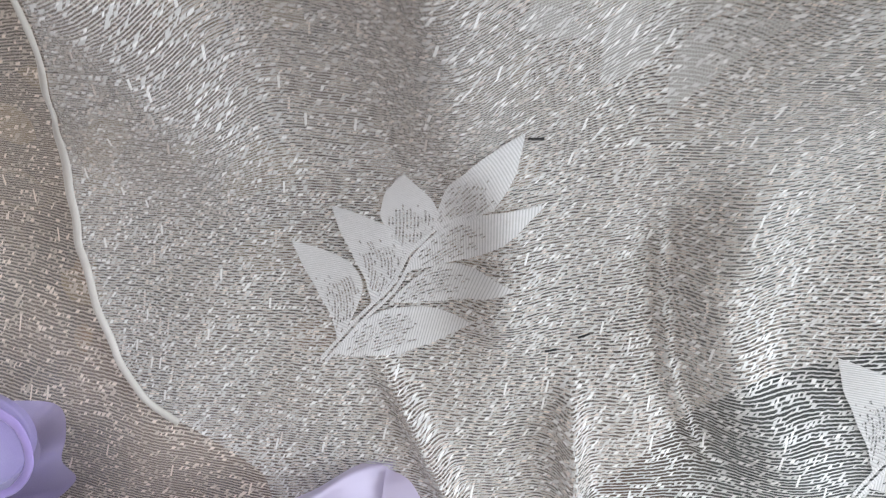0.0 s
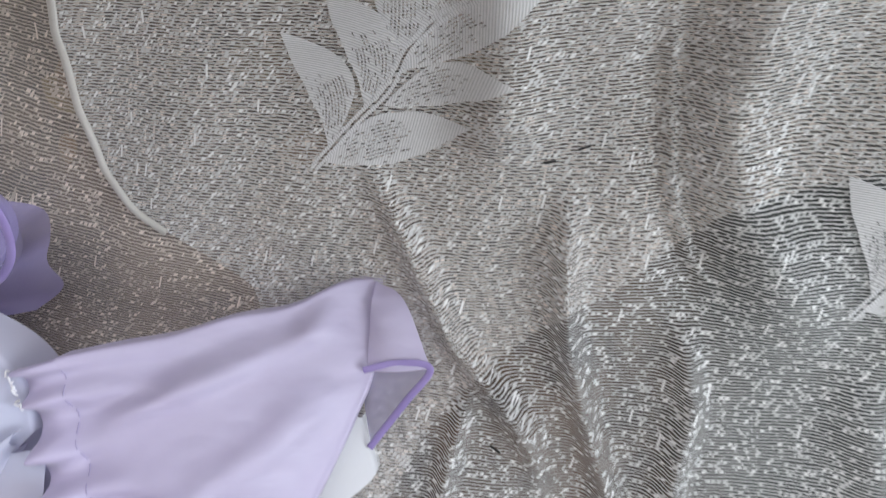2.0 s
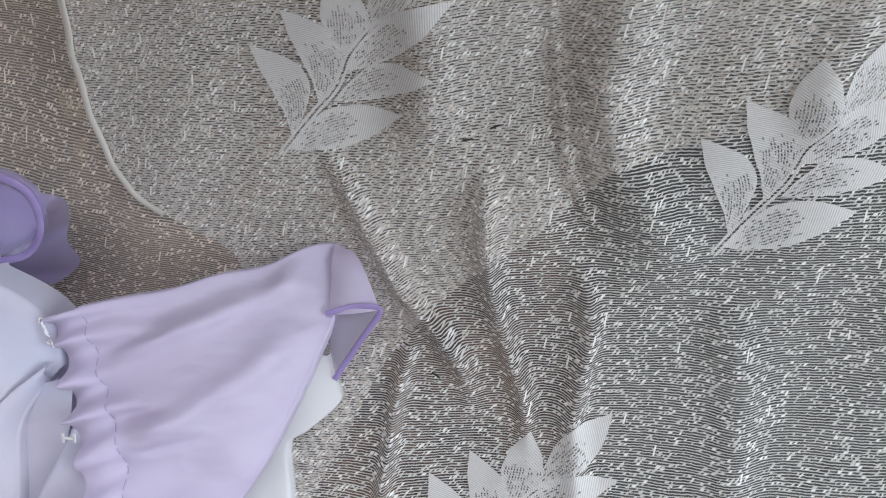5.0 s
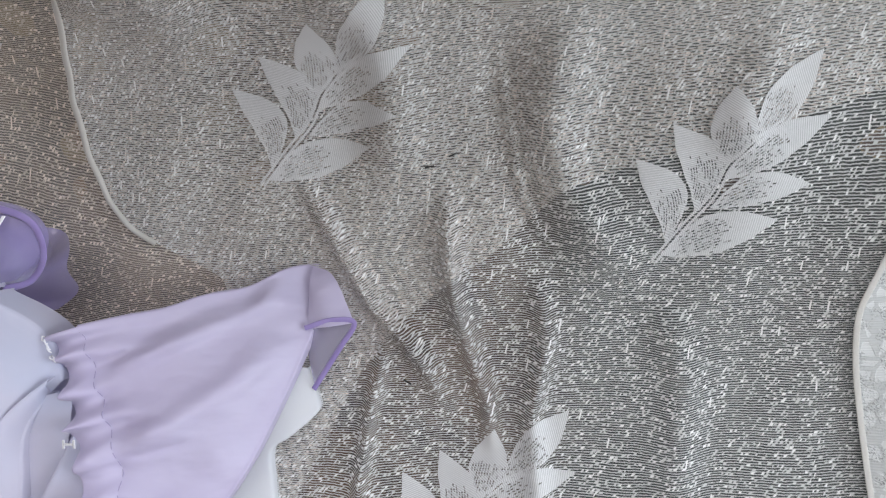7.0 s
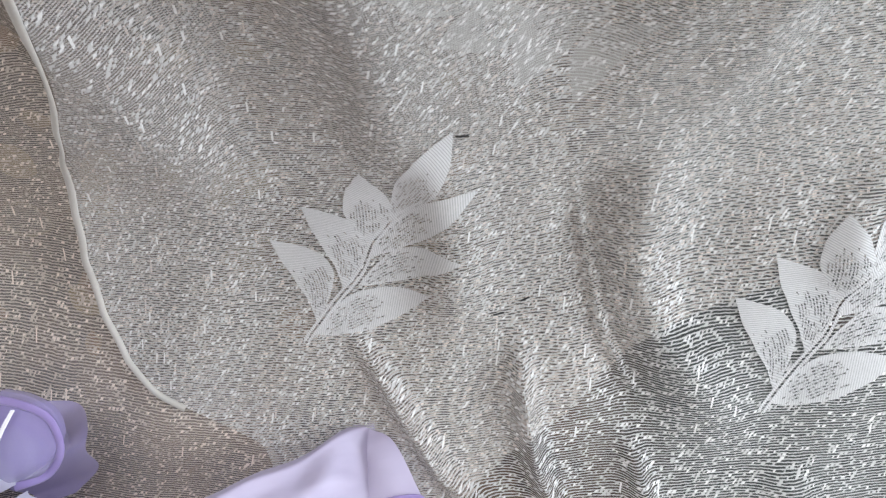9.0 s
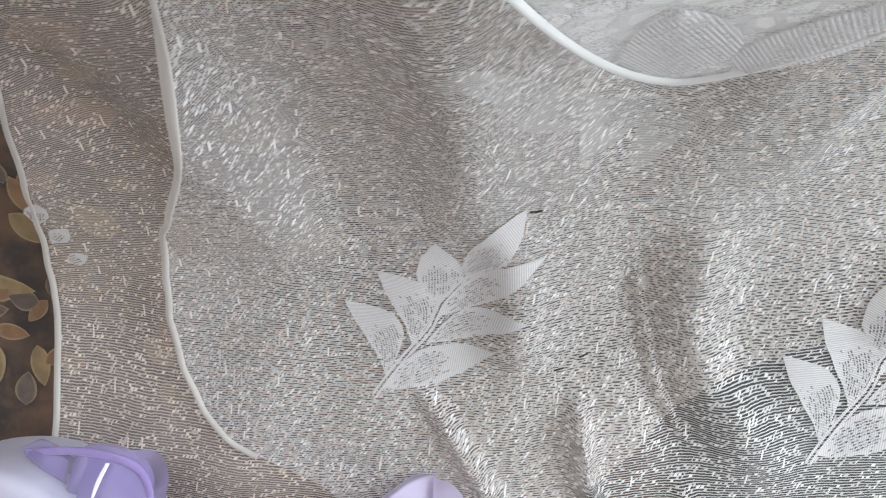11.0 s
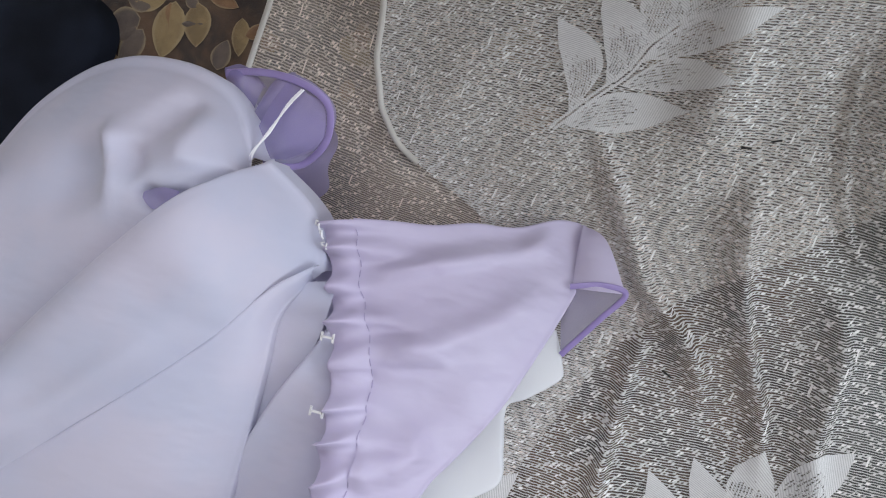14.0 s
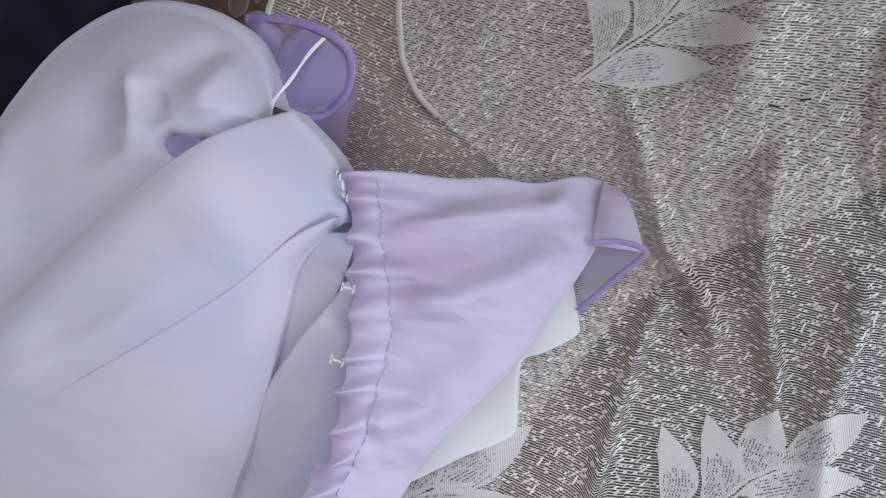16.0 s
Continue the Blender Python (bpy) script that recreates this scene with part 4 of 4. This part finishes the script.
    def ruff(u, v, x, y):
        lip = 0.0075 * np.sign(np.cos(gathers(u))) * np.abs(np.cos(gathers(u))) ** 0.7 + 0.002 * np.sin(47 * u)
        return seam(u) * (1 - v) + lip * v + 0.0035 * np.sin(math.pi * v)

    patch("gathered_cuff", STITCH_LINE, CUFF_EDGE, 190, 14, FLOUNCE, top, "tightly gathered lilac cuff", ruff, ("b", "0"), 0.006, 0.002, lambda u, v: (0.0028 * v * np.cos(gathers(u) + 0.8) + 0.0012 * v * np.sin(61 * u), 0.0015 * v * np.sin(gathers(u))))
    s = curve_points(STITCH_LINE, 100)
    for i in range(2, 98, 3):
        tube("stitch", [s[k] + (0, 0, 0.0006 + float(seam(k / 99))) for k in (i, i + 1, i + 2)], 0.00038, STITCH, flounce, "", 5)

    patch("lining", [(-0.094, -0.241, 0.026), (-0.084, -0.264, 0.033), (-0.083, -0.275, 0.037), (-0.103, -0.292, 0.048), (-0.117, -0.302, 0.054), (-0.112, -0.33, 0.065), (-0.110, -0.351, 0.073), (-0.138, -0.37, 0.088), (-0.167, -0.393, 0.1)],
          [(-0.11, -0.238, 0.032), (-0.12, -0.25, 0.04), (-0.125, -0.262, 0.045), (-0.13, -0.275, 0.05), (-0.14, -0.29, 0.058), (-0.145, -0.31, 0.068), (-0.15, -0.33, 0.078), (-0.165, -0.35, 0.09), (-0.18, -0.37, 0.1)],
          70, 14, LINING, top, "soft white lining edge", lambda u, v, x, y: 0.004 * np.sin(9 * u) * v, ("a",), 0.008, 0.003)
    patch("sheer_corner", [(-0.088, -0.157, 0.006), (-0.068, -0.166, 0.014), (-0.047, -0.203, 0.032)], [(-0.088, -0.180, 0.020), (-0.087, -0.195, 0.028), (-0.086, -0.207, 0.034)],
          30, 12, FLOUNCE, top, "", lambda u, v, x, y: 0.004 * np.sin(math.pi * v))
    patch("sheer_inside", [(-0.086, -0.207, 0.030), (-0.066, -0.205, 0.030), (-0.047, -0.203, 0.030)], [(-0.090, -0.23, 0.024), (-0.087, -0.245, 0.026), (-0.084, -0.258, 0.028)], 20, 12, SHEER, top, "sheer grey-violet organza")
    strip("binding", [(-0.088, -0.206, 0.035), (-0.066, -0.200, 0.034), (-0.047, -0.203, 0.032), (-0.062, -0.226, 0.031), (-0.084, -0.258, 0.031)], 0.0045, None, BINDING, top, "shiny violet satin binding", 60, 0.0008, 0.0004)

    # violet lens laid over the slit, painting in the shade inside the fold
    patch("inner_violet", [(-0.374, -0.204, 0.150), (-0.355, -0.1975, 0.156), (-0.339, -0.1975, 0.160)], [(-0.374, -0.205, 0.150), (-0.355, -0.2125, 0.160), (-0.339, -0.2055, 0.162)],
          24, 8, ORGANZA, top, "dark violet patch standing for the shade inside a fold")

    # violet organza ruffle
    arc = [(-0.378, -0.100, 0.066), (-0.348, -0.097, 0.074), (-0.318, -0.099, 0.079), (-0.293, -0.107, 0.079), (-0.284, -0.119, 0.075), (-0.286, -0.14, 0.068), (-0.304, -0.158, 0.06), (-0.328, -0.165, 0.062)]
    patch("ruffle", arc, [(-0.37, -0.13, 0.06), (-0.36, -0.135, 0.062), (-0.35, -0.14, 0.064), (-0.345, -0.145, 0.066), (-0.34, -0.15, 0.068), (-0.338, -0.155, 0.068), (-0.336, -0.16, 0.066), (-0.335, -0.167, 0.062)],
          90, 24, SHEER, top, "sheer violet organza ruffle", lambda u, v, x, y: 0.007 * np.sin(2 * math.pi * 2.6 * u + 0.5) * np.sin(math.pi * np.clip(0.15 + v, 0, 1)))
    for rim, root in (
            ([(-0.383, -0.097, 0.07), (-0.37, -0.093, 0.072), (-0.356, -0.098, 0.074), (-0.344, -0.108, 0.076)],
             [(-0.378, -0.111, 0.062), (-0.366, -0.12, 0.065), (-0.357, -0.127, 0.067), (-0.35, -0.131, 0.07)]),
            ([(-0.343, -0.123, 0.078), (-0.338, -0.108, 0.079), (-0.329, -0.098, 0.081), (-0.319, -0.094, 0.082)],
             [(-0.352, -0.132, 0.068), (-0.344, -0.135, 0.069), (-0.33, -0.132, 0.071), (-0.317, -0.116, 0.072)]),
            ([(-0.319, -0.095, 0.082), (-0.302, -0.1, 0.08), (-0.287, -0.111, 0.079), (-0.284, -0.127, 0.077), (-0.295, -0.145, 0.076), (-0.317, -0.158, 0.074)],
             [(-0.338, -0.138, 0.082), (-0.34, -0.143, 0.08), (-0.34, -0.148, 0.077), (-0.339, -0.154, 0.075), (-0.336, -0.158, 0.072), (-0.332, -0.16, 0.07)])):
        patch("ruffle_petal", rim, root, 36, 16, ORGANZA, top, "violet sheer organza fold", lambda u, v, x, y: 0.010 * np.sin(math.pi * v) * np.sin(math.pi * (0.1 + 0.8 * u)), ("a",), 0.004, 0.0015)
    strip("binding", arc, 0.0060, None, BINDING, top, "shiny violet satin binding", 90, 0.0060, 0.0006)
    patch("under_ruffle", [(-0.36, -0.11, 0.03), (-0.31, -0.118, 0.03), (-0.292, -0.135, 0.03), (-0.298, -0.155, 0.026), (-0.30, -0.171, 0.022), (-0.316, -0.188, 0.022)],
          [(-0.37, -0.15, 0.05), (-0.36, -0.155, 0.05), (-0.35, -0.16, 0.05), (-0.345, -0.17, 0.045), (-0.34, -0.18, 0.045), (-0.335, -0.19, 0.045)], 50, 16, ORGANZA, top, "violet sheer organza ruffle",
          lambda u, v, x, y: 0.008 * np.sin(2 * math.pi * 2 * u))
    for off in (-0.0007, 0.0007):
        tube("cord", [(-0.306 + off, -0.106, 0.088), (-0.313 + off, -0.12, 0.092), (-0.321 - off, -0.142, 0.096), (-0.326 + off, -0.16, 0.104), (-0.325 + off, -0.171, 0.106)], 0.0008, THREAD, top, "white twisted cord loop", 40)
    # frayed white threads where the cuff's seam ends
    rng = random.Random(3)
    for i in range(9):
        x, y, z = -0.266 + 0.0016 * i, -0.198 - 0.0022 * i, 0.104 + 0.0009 * i
        pts = [(x + rng.uniform(-0.0022, 0.0006) * k, y + rng.uniform(-0.0015, 0.0022) * k, z + 0.001 * k) for k in (0, 1, 2)]
        tube("frayed_thread", pts, 0.0006, THREAD, top, "frayed white thread", 10)
    for x, y, z in ((-0.219, -0.314, 0.147), (-0.228, -0.270, 0.131)):
        bm = bmesh.new()
        for cx, cy, sx, sy in ((0, 0, 0.008, 0.0014), (-0.004, 0, 0.0014, 0.006), (0.004, 0, 0.0014, 0.006)):
            bmesh.ops.create_cube(bm, size=1.0, matrix=Matrix.Translation((x + cx - 0.004, y + cy, z)) @ Matrix.Diagonal((sx, sy, 0.001, 1)))
        me = bpy.data.meshes.new("tag_pin")
        bm.to_mesh(me)
        bm.free()
        me.materials.append(TAG)
        ob = new("tag_pin", me)
        ob.parent = top
        tagged(ob, "small clear plastic pin")
    return top


garment()


# ---- dark cloth and lint ----
def dark_cloth():
    def wave(u, v, x, y):
        return 0.012 * np.sin(3 * u + 6 * v) + 0.014 * np.sin(math.pi * u)
    ob = patch("dark_cloth", [(-0.62, -0.02, 0.005), (-0.572, -0.05, 0.01), (-0.562, -0.10, 0.012), (-0.58, -0.25, 0.03), (-0.60, -0.45, 0.05), (-0.6, -0.65, 0.06)],
               [(-0.95, 0.02, 0.03), (-0.95, -0.05, 0.03), (-0.95, -0.15, 0.03), (-0.95, -0.30, 0.04), (-0.95, -0.45, 0.06), (-0.95, -0.65, 0.08)], 60, 40, NAVY, None, "", wave, ("a", "0"), 0.02, 0.012)
    tagged(ob, "navy black folded woollen cloth lying on the sofa", "dark cloth")


dark_cloth()
